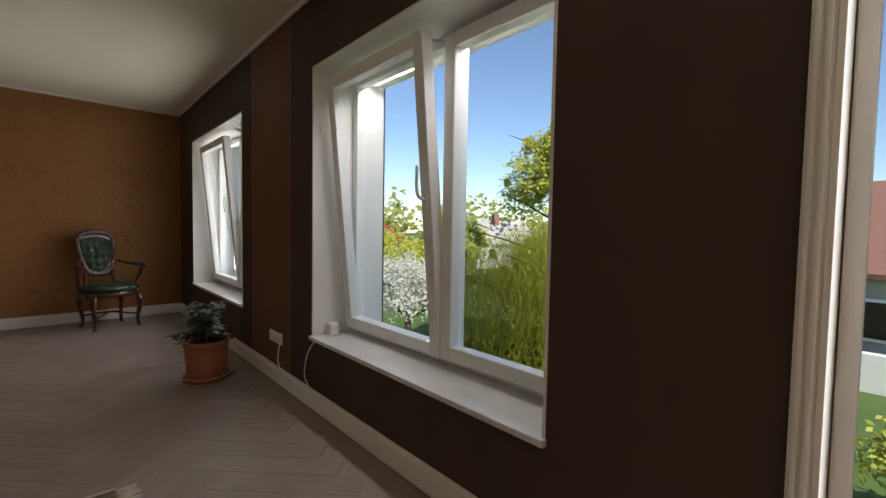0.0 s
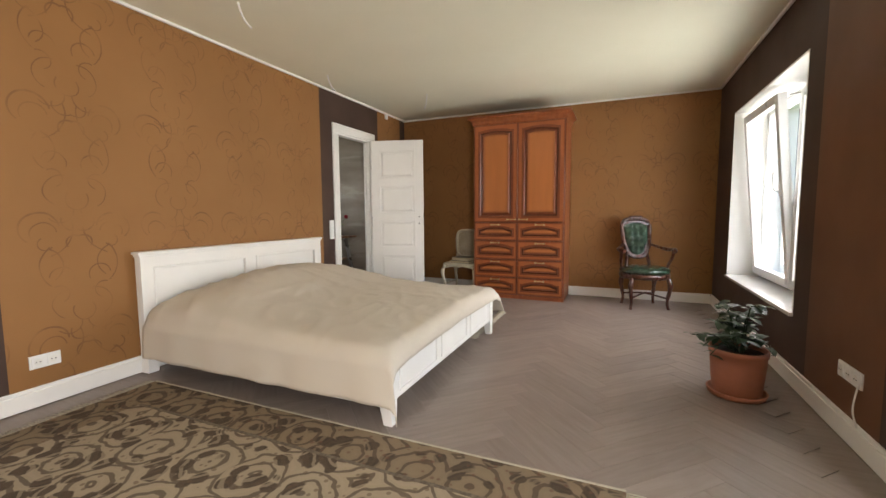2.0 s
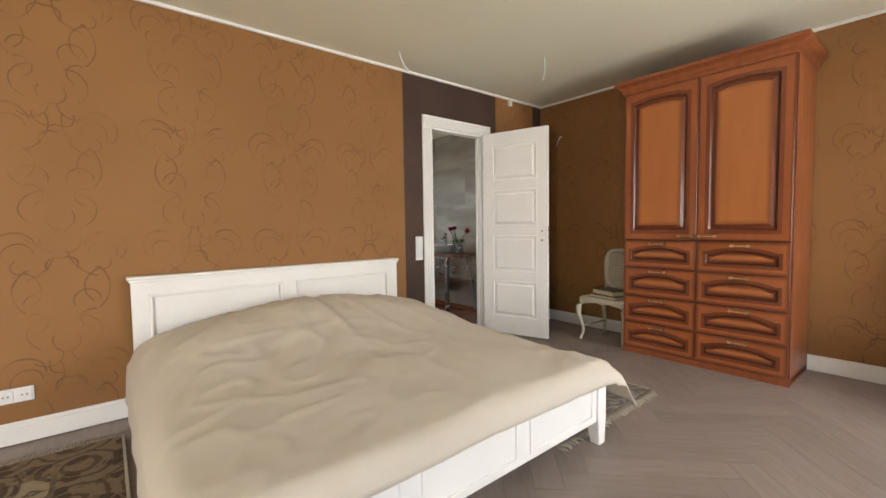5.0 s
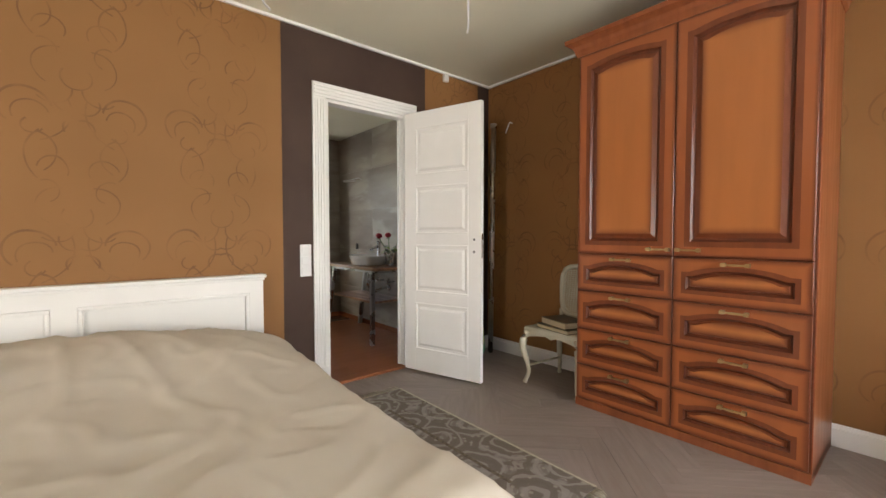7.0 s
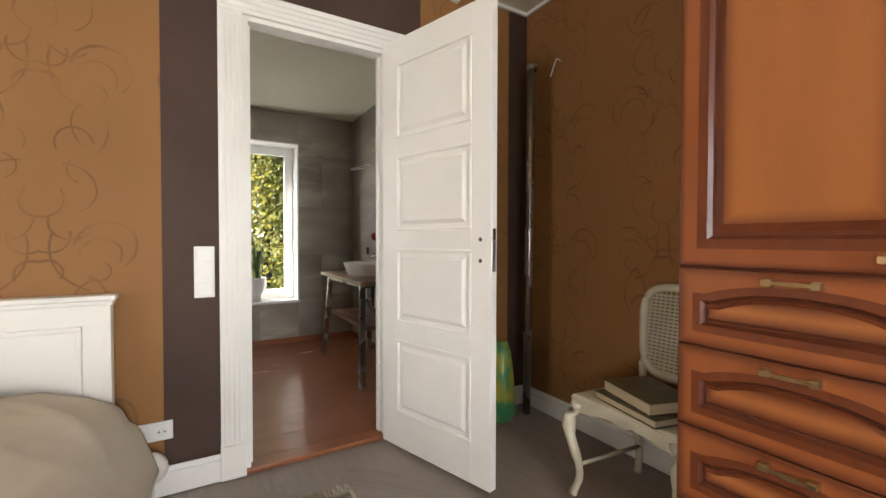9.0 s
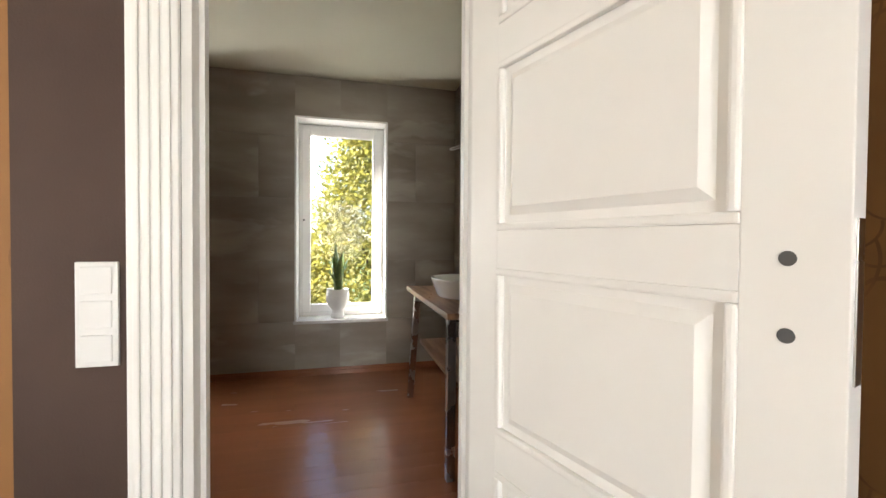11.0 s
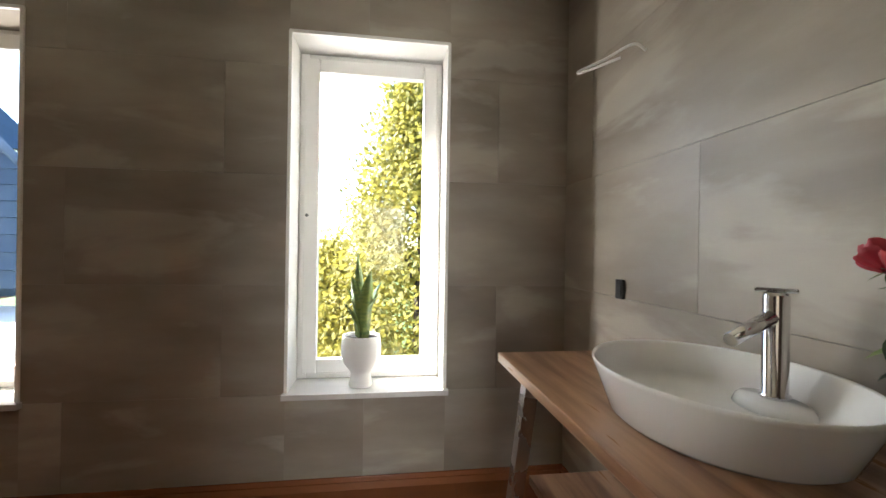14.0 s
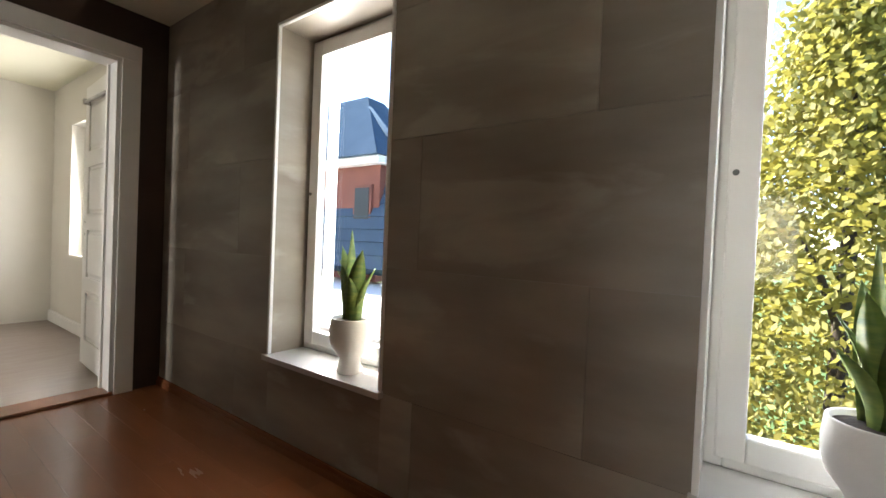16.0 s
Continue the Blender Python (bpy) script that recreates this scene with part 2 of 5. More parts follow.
DARKGLAZE = (0.12, 0.026, 0.010)
FIELD_DOOR = glazed("cherry_door_field", (0.46, 0.158, 0.044), DARKGLAZE, 0.16, 0.06)
FIELD_DRAWER = glazed("cherry_drawer_field", (0.50, 0.175, 0.052), DARKGLAZE, 0.10, 0.55)
RIM_DOOR = glazed("cherry_door_rim", (0.34, 0.098, 0.030), DARKGLAZE, 0.035, 0.016, 0.85)
RIM_DRAWER = glazed("cherry_drawer_rim", (0.38, 0.115, 0.034), DARKGLAZE, 0.06, 0.14, 0.85)
WALNUT = mat("walnut", (0.40, 0.23, 0.125), 0.30, (0.16, 0.072, 0.036), 2.4, 0.1, 50, stretch=(0.7, 8, 8), contrast=2.0)
MAHOG = mat("mahogany", (0.075, 0.022, 0.012), 0.28, (0.05, 0.014, 0.008), 6, 0.05, 60, stretch=(6, 6, 1), coat=0.4)
LEATHER = mat("green_leather", (0.034, 0.066, 0.042), 0.26, (0.018, 0.034, 0.020), 9, 0.35, 180, coat=0.15)
CREAMW = mat("cream_worn_paint", (0.60, 0.56, 0.44), 0.5, (0.46, 0.42, 0.31), 9, 0.15, 80)
BLANKET = mat("beige_blanket", (0.63, 0.57, 0.48), 0.92, (0.58, 0.52, 0.435), 2, 0.5, 450)
SHEET = mat("white_sheet", (0.75, 0.73, 0.68), 0.9, None, 3, 0.3, 200)
CHROME = mat("chrome", (0.75, 0.75, 0.76), 0.14, (0.65, 0.65, 0.67), 4, 0, 60, metal=1.0)
STEEL = mat("brushed_steel", (0.50, 0.49, 0.48), 0.28, (0.38, 0.37, 0.36), 6, 0.05, 90, metal=1.0)
BRASS = mat("aged_brass", (0.64, 0.52, 0.31), 0.3, (0.42, 0.32, 0.17), 20, 0.1, 90, metal=1.0)
CERAM = mat("white_ceramic", (0.82, 0.82, 0.80), 0.12, (0.80, 0.80, 0.78), 3, 0, 60, coat=0.4)
MATTECER = mat("matte_ceramic", (0.78, 0.77, 0.74), 0.5, (0.72, 0.71, 0.68), 8, 0.1, 90)
TERRA = mat("terracotta", (0.42, 0.165, 0.095), 0.6, (0.34, 0.13, 0.075), 7, 0.15, 120)
SOIL = mat("soil", (0.035, 0.024, 0.017), 0.95, (0.015, 0.010, 0.008), 40, 1.0, 90)
LEAF = mat("dark_leaf", (0.045, 0.085, 0.030), 0.4, (0.022, 0.045, 0.018), 12, 0.1, 60)
SNAKE = mat("snake_leaf", (0.09, 0.18, 0.05), 0.38, (0.27, 0.33, 0.08), 9, 0.1, 60, stretch=(2, 2, 7))
ROSE = mat("red_petal", (0.42, 0.010, 0.028), 0.55, (0.24, 0.004, 0.014), 14, 0.2, 90)
STEM = mat("rose_stem", (0.12, 0.17, 0.055), 0.5, (0.08, 0.12, 0.035), 20, 0.1, 90)
BLACK = mat("black_plastic", (0.012, 0.012, 0.013), 0.4, None, 9, 0.05, 90)
GREYP = mat("grey_shadow_gap", (0.10, 0.10, 0.10), 0.6, None, 9, 0.05, 90)
SILL = mat("polished_sill", (0.72, 0.71, 0.69), 0.10, (0.62, 0.61, 0.60), 6, 0, 60, coat=0.5)
PAGES = mat("book_pages", (0.62, 0.53, 0.36), 0.8, (0.50, 0.42, 0.28), 5, 0.4, 200, stretch=(1, 1, 30))
BOOKC = mat("book_cover", (0.045, 0.038, 0.026), 0.4, (0.12, 0.085, 0.035), 14, 0.1, 90, contrast=2)
TILE = stone("stone_tile")
GROUT = mat("grout", (0.36, 0.33, 0.28), 0.9, None, 20, 0.3, 200)
RUG1 = rug_mat("rug_field", (0.085, 0.058, 0.036), (0.36, 0.29, 0.20), (0.11, 0.07, 0.04))
RUG2 = rug_mat("rug_border", (0.075, 0.050, 0.030), (0.23, 0.17, 0.105), (0.13, 0.06, 0.035))
RUG3 = rug_mat("rug_grey_field", (0.30, 0.275, 0.245), (0.15, 0.12, 0.10), (0.36, 0.33, 0.28))
GUARD = mat("rug_guard", (0.075, 0.055, 0.038), 0.95, (0.2, 0.16, 0.11), 60, 0.6, 300)
FRINGE = mat("fringe", (0.55, 0.50, 0.40), 0.95, (0.42, 0.38, 0.30), 60, 0.8, 300)
PANE = glass("window_glass", ior=1.22)
CRYSTAL = glass("crystal")
WATER = glass("water", (0.96, 0.98, 0.97))
GRASS = mat("lawn", (0.075, 0.130, 0.022), 0.95, (0.045, 0.085, 0.016), 1.2, 1.0, 30)
BARK = mat("bark", (0.085, 0.065, 0.048), 0.95, (0.05, 0.037, 0.027), 12, 1.0, 40)
WILLOW = mat("willow_leaf", (0.50, 0.50, 0.08), 0.7, (0.38, 0.42, 0.06), 3, 0, 60)
SPRING = mat("spring_leaf", (0.34, 0.37, 0.08), 0.7, (0.22, 0.27, 0.05), 3, 0, 60)
CONIF = mat("thuja_leaf", (0.40, 0.35, 0.07), 0.7, (0.20, 0.19, 0.045), 2.5, 0, 60)
SPRUCE = mat("spruce_leaf", (0.035, 0.055, 0.028), 0.7, (0.05, 0.05, 0.02), 3, 0, 60)
BLOSSOM = mat("white_blossom", (0.72, 0.71, 0.66), 0.8, (0.5, 0.52, 0.42), 5, 0, 60)
for m in (WILLOW, SPRING, CONIF, BLOSSOM, SNAKE):
    # thin leaves let part of the light through
    nt = m.node_tree
    b = nt.nodes["Principled BSDF"]
    tr, mix = nt.nodes.new("ShaderNodeBsdfTranslucent"), nt.nodes.new("ShaderNodeMixShader")
    mix.inputs[0].default_value = 0.45 if m is not SNAKE else 0.25
    nt.links.new(b.inputs["Base Color"].links[0].from_socket, tr.inputs[0])
    nt.links.new(b.outputs[0], mix.inputs[1])
    nt.links.new(tr.outputs[0], mix.inputs[2])
    nt.links.new(mix.outputs[0], nt.nodes["Material Output"].inputs[0])
REDROOF = mat("red_roof", (0.36, 0.060, 0.042), 0.7, (0.26, 0.042, 0.03), 5, 0.3, 60)
BLUEROOF = mat("blue_steel_roof", (0.075, 0.108, 0.150), 0.9, (0.060, 0.088, 0.125), 3, 0.05, 60)
BLUEROOF.node_tree.nodes["Principled BSDF"].inputs["Specular IOR Level"].default_value = 0.0
REDWALL = mat("red_brown_plaster", (0.22, 0.080, 0.055), 0.85, (0.18, 0.065, 0.045), 3, 0.4, 120)
HOUSEW = mat("house_render", (0.50, 0.45, 0.38), 0.85, (0.42, 0.38, 0.32), 3, 0.4, 120)
FACADE = mat("facade_grey", (0.40, 0.38, 0.35), 0.85, (0.34, 0.32, 0.30), 3, 0.4, 120)
BRICKW = mat("brick_red_house", (0.27, 0.13, 0.095), 0.85, (0.20, 0.09, 0.065), 12, 0.4, 60)


# ---- builders ----
def bx(bm, x0, x1, y0, y1, z0, z1, bev=0.0, seg=2, mi=0):
    r = bmesh.ops.create_cube(bm, size=1.0)
    vs = r["verts"]
    for v in vs:
        v.co = Vector(((x0 + x1) / 2 + v.co.x * (x1 - x0), (y0 + y1) / 2 + v.co.y * (y1 - y0), (z0 + z1) / 2 + v.co.z * (z1 - z0)))
    if mi:
        for f in {f for v in vs for f in v.link_faces}:
            f.material_index = mi
    if bev:
        es = list({e for v in vs for e in v.link_edges})
        bmesh.ops.bevel(bm, geom=es, offset=bev, segments=seg, profile=0.6, affect="EDGES", clamp_overlap=True)
    return bm


def box(*a, **k):
    return bx(bmesh.new(), *a, **k)


def loft(bm, rings, caps=True, close=True, smooth=False):
    vr = [[bm.verts.new(p) for p in ring] for ring in rings]
    n = len(vr[0])
    for a, b in zip(vr, vr[1:]):
        for i in range(n if close else n - 1):
            f = bm.faces.new((a[i], a[(i + 1) % n], b[(i + 1) % n], b[i]))
            f.smooth = smooth
    if caps:
        bm.faces.new(list(reversed(vr[0])))
        bm.faces.new(vr[-1])
    return bm


def rev(bm, prof, seg=32, cx=0.0, cy=0.0, sx=1.0, sy=1.0, caps=True, smooth=True):
    return loft(bm, [[(cx + r * sx * math.cos(2 * math.pi * i / seg), cy + r * sy * math.sin(2 * math.pi * i / seg), z) for i in range(seg)] for r, z in prof], caps, True, smooth)


def tube(bm, pts, radius, seg=10, flat=1.0):
    """A round bar along points; radius is a number or one for each point."""
    pts = [Vector(p) for p in pts]
    rings = []
    for i, p in enumerate(pts):
        d = (pts[min(i + 1, len(pts) - 1)] - pts[max(i - 1, 0)]).normalized()
        a = d.cross(Vector((0, 0, 1)) if abs(d.z) < 0.9 else Vector((0, 1, 0))).normalized()
        b = d.cross(a)
        r = radius[i] if isinstance(radius, (list, tuple)) else radius
        rings.append([p + a * r * math.cos(2 * math.pi * k / seg) + b * r * flat * math.sin(2 * math.pi * k / seg) for k in range(seg)])
    return loft(bm, rings, True, True, True)


def curve_pts(pts, n=8):
    """Catmull-Rom points through the given ones."""
    p = [Vector(q) for q in pts]
    p = [p[0] * 2 - p[1]] + p + [p[-1] * 2 - p[-2]]
    out = []
    for i in range(1, len(p) - 2):
        for k in range(n):
            t = k / n
            a, b, c, d = p[i - 1:i + 3]
            out.append(0.5 * ((2 * b) + (c - a) * t + (2 * a - 5 * b + 4 * c - d) * t * t + (3 * b - a - 3 * c + d) * t ** 3))
    return out + [p[-2]]


def mesh_of(name, bm, mats):
    bmesh.ops.recalc_face_normals(bm, faces=bm.faces[:])
    me = bpy.data.meshes.new(name)
    bm.to_mesh(me)
    bm.free()
    for m in mats if isinstance(mats, (list, tuple)) else [mats]:
        me.materials.append(m)
    return me


def part(name, bm, material, parent, label=""):
    ob = new(name, mesh_of(name, bm, material))
    ob.parent = parent
    return tagged(ob, label)


def thing(name, label, category, group="", at=(0, 0, 0), rz=0.0):
    ob = new(name)
    ob.matrix_world = pose(*at, 0, 0, rz)
    return tagged(ob, label, category, group)


def single(name, bm, material, label, category, group=""):
    return tagged(new(name, mesh_of(name, bm, material)), label, category, group)


def struct(name, bm, material, label="", category="wall"):
    return tagged(new(name, mesh_of(name, bm, material)), label, category, kind="structure")


def wall(bm, axis, lo, hi, a0, a1, z0, z1, holes=(), stripes=()):
    """A wall from lo to hi along its thickness axis, cut by holes (a0, a1, z0, z1); stripes (a0, a1, slot) colour stretches of it."""
    ca = sorted({a0, a1, *[h[i] for h in holes for i in (0, 1)], *[s[i] for s in stripes for i in (0, 1) if a0 < s[i] < a1]})
    for p, q in zip(ca, ca[1:]):
        mid = (p + q) / 2
        slot = next((s[2] for s in stripes if s[0] <= mid <= s[1]), 0)
        cz = sorted({z0, z1, *[h[i] for h in holes if h[0] < mid < h[1] for i in (2, 3)]})
        for r, s in zip(cz, cz[1:]):
            if any(h[0] < mid < h[1] and h[2] < (r + s) / 2 < h[3] for h in holes):
                continue
            if axis == "x":
                bx(bm, lo, hi, p, q, r, s, mi=slot)
            else:
                bx(bm, p, q, lo, hi, r, s, mi=slot)
    return bm


# ---- structure ----
XL, XR, YS, YN, ZC = -2.60, 1.565, -1.2, 6.55, 2.54
BW, BN, BS, BE, BZ = -5.045, 6.18, 1.795, -2.68, 2.39
XO = 2.10
D1, D2 = (0.795, 1.49, 0.0, 2.08), (4.872, 5.568, 0.0, 2.08)
W1, W2, W3 = (1.015, 2.717, 0.453, 2.105), (4.061, 5.87, 0.453, 2.105), (-0.62, 0.372, 0.06, 2.105)
V1, V2 = (4.866, 5.592, 0.440, 2.07), (3.049, 3.818, 0.440, 2.07)
D3 = (-4.79, -4.05, 0.0, 2.08)

struct("wall_west", wall(bmesh.new(), "x", BE, XL, YS, YN, 0, 2.8, [D1, D2], [(-9, 0.35, 0), (0.35, 1.855, 1), (1.855, 4.563, 0), (4.563, 5.77, 1), (5.77, 6.40, 0), (6.40, 6.55, 1)]),
       [PAPER_Y, DARK], "gold-brown scroll wallpaper with dark brown strips")
struct("wall_east", wall(bmesh.new(), "x", XR, XO, YS - 0.2, YN + 0.2, -3.2, 3.0, [W1, W2, W3], [(3.04, 3.83, 1)]), [DARK, BROWN], "dark brown papered wall with a lighter strip")
struct("wall_north", wall(bmesh.new(), "y", YN, YN + 0.2, BE, XR, 0, 2.8), PAPER_X, "gold-brown scroll wallpaper wall")
struct("wall_south", wall(bmesh.new(), "y", YS - 0.2, YS, BE, XR, 0, 2.8), PAPER_X, "gold-brown papered wall")
struct("floor", box(-5.4, XO, YS - 0.2, YN + 0.2, -0.3, -0.006), OAK, "taupe oak parquet floor", "floor")
struct("ceiling", box(BE + 0.004, XR, YS, YN, ZC, ZC + 0.2), CEIL, "off-white painted ceiling", "ceiling")
# bathroom and hall shells
struct("wall_bath_west", wall(bmesh.new(), "x", -5.32, BW - 0.012, BS - 0.15, BN + 0.3, -3.2, 2.8, [V1, V2]), GROUT, "tiled window wall of the bathroom")
struct("wall_bath_north", wall(bmesh.new(), "y", BN + 0.012, BN + 0.3, BW - 0.012, BE, 0, 2.8), GROUT, "tiled bathroom wall")
struct("wall_bath_south", wall(bmesh.new(), "y", BS - 0.15, BS, BW - 0.012, BE, 0, 2.8, [D3]), [DARK], "dark wall with a door to the hall")
struct("ceiling_bath", box(BW - 0.012, BE, BS, BN + 0.012, BZ, BZ + 0.2), CEIL, "white bathroom ceiling", "ceiling")
bm = box(BE - 0.008, BE - 0.004, BS, D2[0] - 0.1, 0, BZ)
bx(bm, BE - 0.008, BE - 0.004, D2[1] + 0.1, BN, 0, BZ)
struct("wall_bath_east", bm, DARK, "dark painted bathroom wall")
struct("wall_hall_west", wall(bmesh.new(), "x", -5.32, -5.1, YS - 0.2, BS - 0.15, -3.2, 2.8, [(-0.55, 0.35, 0.75, 2.05)]), HALLW, "cream hall wall with a window")
struct("wall_hall_south", wall(bmesh.new(), "y", YS - 0.2, YS, -5.1, BE, 0, 2.8), HALLW, "cream hall wall")
bm = box(BE - 0.008, BE - 0.004, YS, D1[0] - 0.1, 0, 2.5)
bx(bm, BE - 0.008, BE - 0.004, D1[1] + 0.1, BS - 0.15, 0, 2.5)
bx(bm, -5.1, D3[0] - 0.1, BS - 0.158, BS - 0.154, 0, 2.5)
bx(bm, D3[1] + 0.1, BE, BS - 0.158, BS - 0.154, 0, 2.5)
struct("wall_hall_lining", bm, HALLW, "cream hall paint")
struct("ceiling_hall", box(-5.1, BE, YS, BS - 0.15, 2.5, 2.7), CEIL, "white hall ceiling", "ceiling")
struct("roof_slab", box(-5.5, XO + 0.1, YS - 0.4, YN + 0.4, 2.82, 3.0), FACADE, "house roof slab", "roof")


def base_run(name, axis, face, out, a0, a1, h=0.118, material=None):
    """A skirting board along a wall face: a flat board with a rounded top bead."""
    bm = bmesh.new()
    d = 0.018 * out
    lo, hi = sorted((face, face + d))
    l2, h2 = sorted((face, face + d * 0.6))
    args = (lo, hi, a0, a1) if axis == "x" else (a0, a1, lo, hi)
    bx(bm, *args, 0.0, h - 0.022, 0.002)
    args = (l2, h2, a0, a1) if axis == "x" else (a0, a1, l2, h2)
    bx(bm, *args, h - 0.023, h, 0.004)
    return struct(name, bm, material or WHITE, "white painted skirting board" if not material else "red-brown wooden skirting board", "baseboard")


base_run("baseboard", "x", XL, 1, D1[1] + 0.1, D2[0] - 0.1)
base_run("baseboard", "x", XL, 1, D2[1] + 0.1, YN)
base_run("baseboard", "x", XL, 1, YS, D1[0] - 0.1)
base_run("baseboard", "y", YN, -1, XL + 0.018, XR - 0.018)
base_run("baseboard", "x", XR, -1, W3[1] + 0.1, YN)
base_run("baseboard_bath", "x", BW, 1, BS, BN, 0.055, MERBAU)
base_run("baseboard_bath", "y", BN, -1, BW + 0.02, BE - 0.01, 0.055, MERBAU)
base_run("baseboard_hall", "x", -5.1, 1, YS, BS - 0.15)
# thin cornice bead
for nm, a in (("trim_cornice", (XL, XL + 0.022, YS, YN)), ("trim_cornice", (XR - 0.022, XR, YS, YN)), ("trim_cornice", (XL + 0.022, XR - 0.022, YN - 0.022, YN))):
    struct(nm, box(*a, ZC - 0.022, ZC, 0.006), WHITE, "thin white cornice bead", "trim")


def casing(name, axis, face, out, a0, a1, top, width=0.1, fluted=True):
    """Door casing on one wall face: two fluted uprights and a head with a cap."""
    root = tagged(new(name), "white painted fluted door casing", "door casing", kind="structure")

    def slab(bm, p, q, r, s, t0, t1, bev=0.003):
        lo, hi = sorted((face + out * t0, face + out * t1))
        return bx(bm, lo, hi, p, q, r, s, bev) if axis == "x" else bx(bm, p, q, lo, hi, r, s, bev)

    for p in (a0 - width, a1):
        bm = slab(bmesh.new(), p, p + width, 0, top, 0, 0.018)
        if fluted:
            for k in range(4):
                c = p + width * (0.2 + 0.2 * k)
                slab(bm, c - 0.007, c + 0.007, 0.16, top - 0.02, 0.016, 0.026, 0.004)
            slab(bm, p - 0.002, p + width + 0.002, 0, 0.15, 0.0, 0.028)
        part("upright", bm, WHITE, root)
    bm = slab(bmesh.new(), a0 - width, a1 + width, top, top + width, 0, 0.020)
    if fluted:
        for k in range(3):
            c = top + width * (0.25 + 0.25 * k)
            slab(bm, a0 - width + 0.01, a1 + width - 0.01, c - 0.007, c + 0.007, 0.018, 0.027, 0.004)
    part("head", bm, WHITE, root)
    return root


casing("door_casing_1", "x", XL, 1, D2[0], D2[1], 2.08)
casing("door_casing_2", "x", XL, 1, D1[0], D1[1], 2.08, fluted=False)
casing("door_casing_3", "y", BS, 1, D3[0], D3[1], 2.08, fluted=False)
# jamb linings
for nm, (a0, a1, z0, z1), kind in (("door_jamb_1", D2, "x"), ("door_jamb_2", D1, "x"), ("door_jamb_3", D3, "y")):
    bm = bmesh.new()
    lo, hi = (BE - 0.008, XL + 0.002) if kind == "x" else (BS - 0.16, BS + 0.002)
    for p, q, r, s in ((a0, a0 + 0.022, 0.021, z1), (a1 - 0.022, a1, 0.021, z1), (a0 + 0.022, a1 - 0.022, z1 - 0.022, z1)):
        bx(bm, *((lo, hi, p, q) if kind == "x" else (p, q, lo, hi)), r, s, 0.002)
    mid = lo + 0.012
    for p, q, r, s in ((a0 + 0.022, a0 + 0.034, 0.021, z1 - 0.022), (a1 - 0.034, a1 - 0.022, 0.021, z1 - 0.022)):
        bx(bm, *((mid, mid + 0.03, p, q) if kind == "x" else (p, q, mid, mid + 0.03)), r, s)
    struct(nm, bm, WHITE, "white painted door jamb", "door frame")
    bm = box(*((lo, hi + 0.01, a0, a1) if kind == "x" else (a0, a1, lo, hi + 0.01)), -0.004, 0.02, 0.006)
    struct("threshold", bm, OAK if a0 == D1[0] else MERBAU, "wooden door threshold strip", "threshold")


def frustum(bm, x0, x1, z0, z1, y0, y1, inset):
    loft(bm, [[(x0, y0, z0), (x1, y0, z0), (x1, y0, z1), (x0, y0, z1)],
              [(x0 + inset, y1, z0 + inset), (x1 - inset, y1, z0 + inset), (x1 - inset, y1, z1 - inset), (x0 + inset, y1, z1 - inset)]])


def panel_door(name, w, label, at, rz, hinge_zs=(0.25, 1.0, 1.75), lock=True):
    """A white leaf of stiles, rails and four raised panels, its hinge edge on the local z axis."""
    h, t = 2.058, 0.04
    d = tagged(new(name), label, "door", kind="structure")
    d.matrix_world = pose(*at, 0, 0, rz)
    st = 0.105
    for p in (0.0, w - st):
        part("stile", box(p, p + st, -t / 2, t / 2, 0, h, 0.002), WHITE, d)
    zs = (0.17, 0.085, 0.085, 0.085, 0.12)
    ph = (h - sum(zs)) / 4
    z = 0.0
    for k, rail in enumerate(zs):
        part("rail", box(st, w - st, -t / 2, t / 2, z, z + rail, 0.001), WHITE, d)
        z += rail
        if k < 4:
            bm = box(st, w - st, -0.010, 0.010, z, z + ph)
            for s in (-1, 1):
                frustum(bm, st + 0.030, w - st - 0.030, z + 0.030, z + ph - 0.030, s * 0.008, s * 0.021, 0.022)
                for q in ((st, w - st, z, z + 0.016), (st, w - st, z + ph - 0.016, z + ph), (st, st + 0.016, z + 0.016, z + ph - 0.016), (w - st - 0.016, w - st, z + 0.016, z + ph - 0.016)):
                    bx(bm, q[0], q[1], *sorted((s * 0.009, s * 0.024)), q[2], q[3], 0.005)
            part("panel", bm, WHITE, d)
            z += ph
    for hz in hinge_zs:
        bm = rev(bmesh.new(), [(0.007, hz - 0.05), (0.008, hz - 0.045), (0.008, hz + 0.045), (0.007, hz + 0.05)], 12, -0.008, t / 2 + 0.004)
        bx(bm, -0.004, 0.0015, -t / 2 + 0.006, t / 2, hz - 0.06, hz + 0.06)
        part("hinge", bm, STEEL, d, "dull steel hinge")
    if lock:
        part("lock_plate", box(w - 0.0005, w + 0.002, -0.01, 0.01, 0.92, 1.10, 0.0005), STEEL, d, "steel lock plate")
        for zz in (1.055, 0.965):
            bm = rev(bmesh.new(), [(0.009, -t / 2 - 0.001), (0.009, t / 2 + 0.001)], 14)
            for v in bm.verts:
                v.co = Vector((w - 0.055 + v.co.x, v.co.z, zz + v.co.y))
            part("keyhole", bm, GREYP, d, "bare round keyhole")
    return d


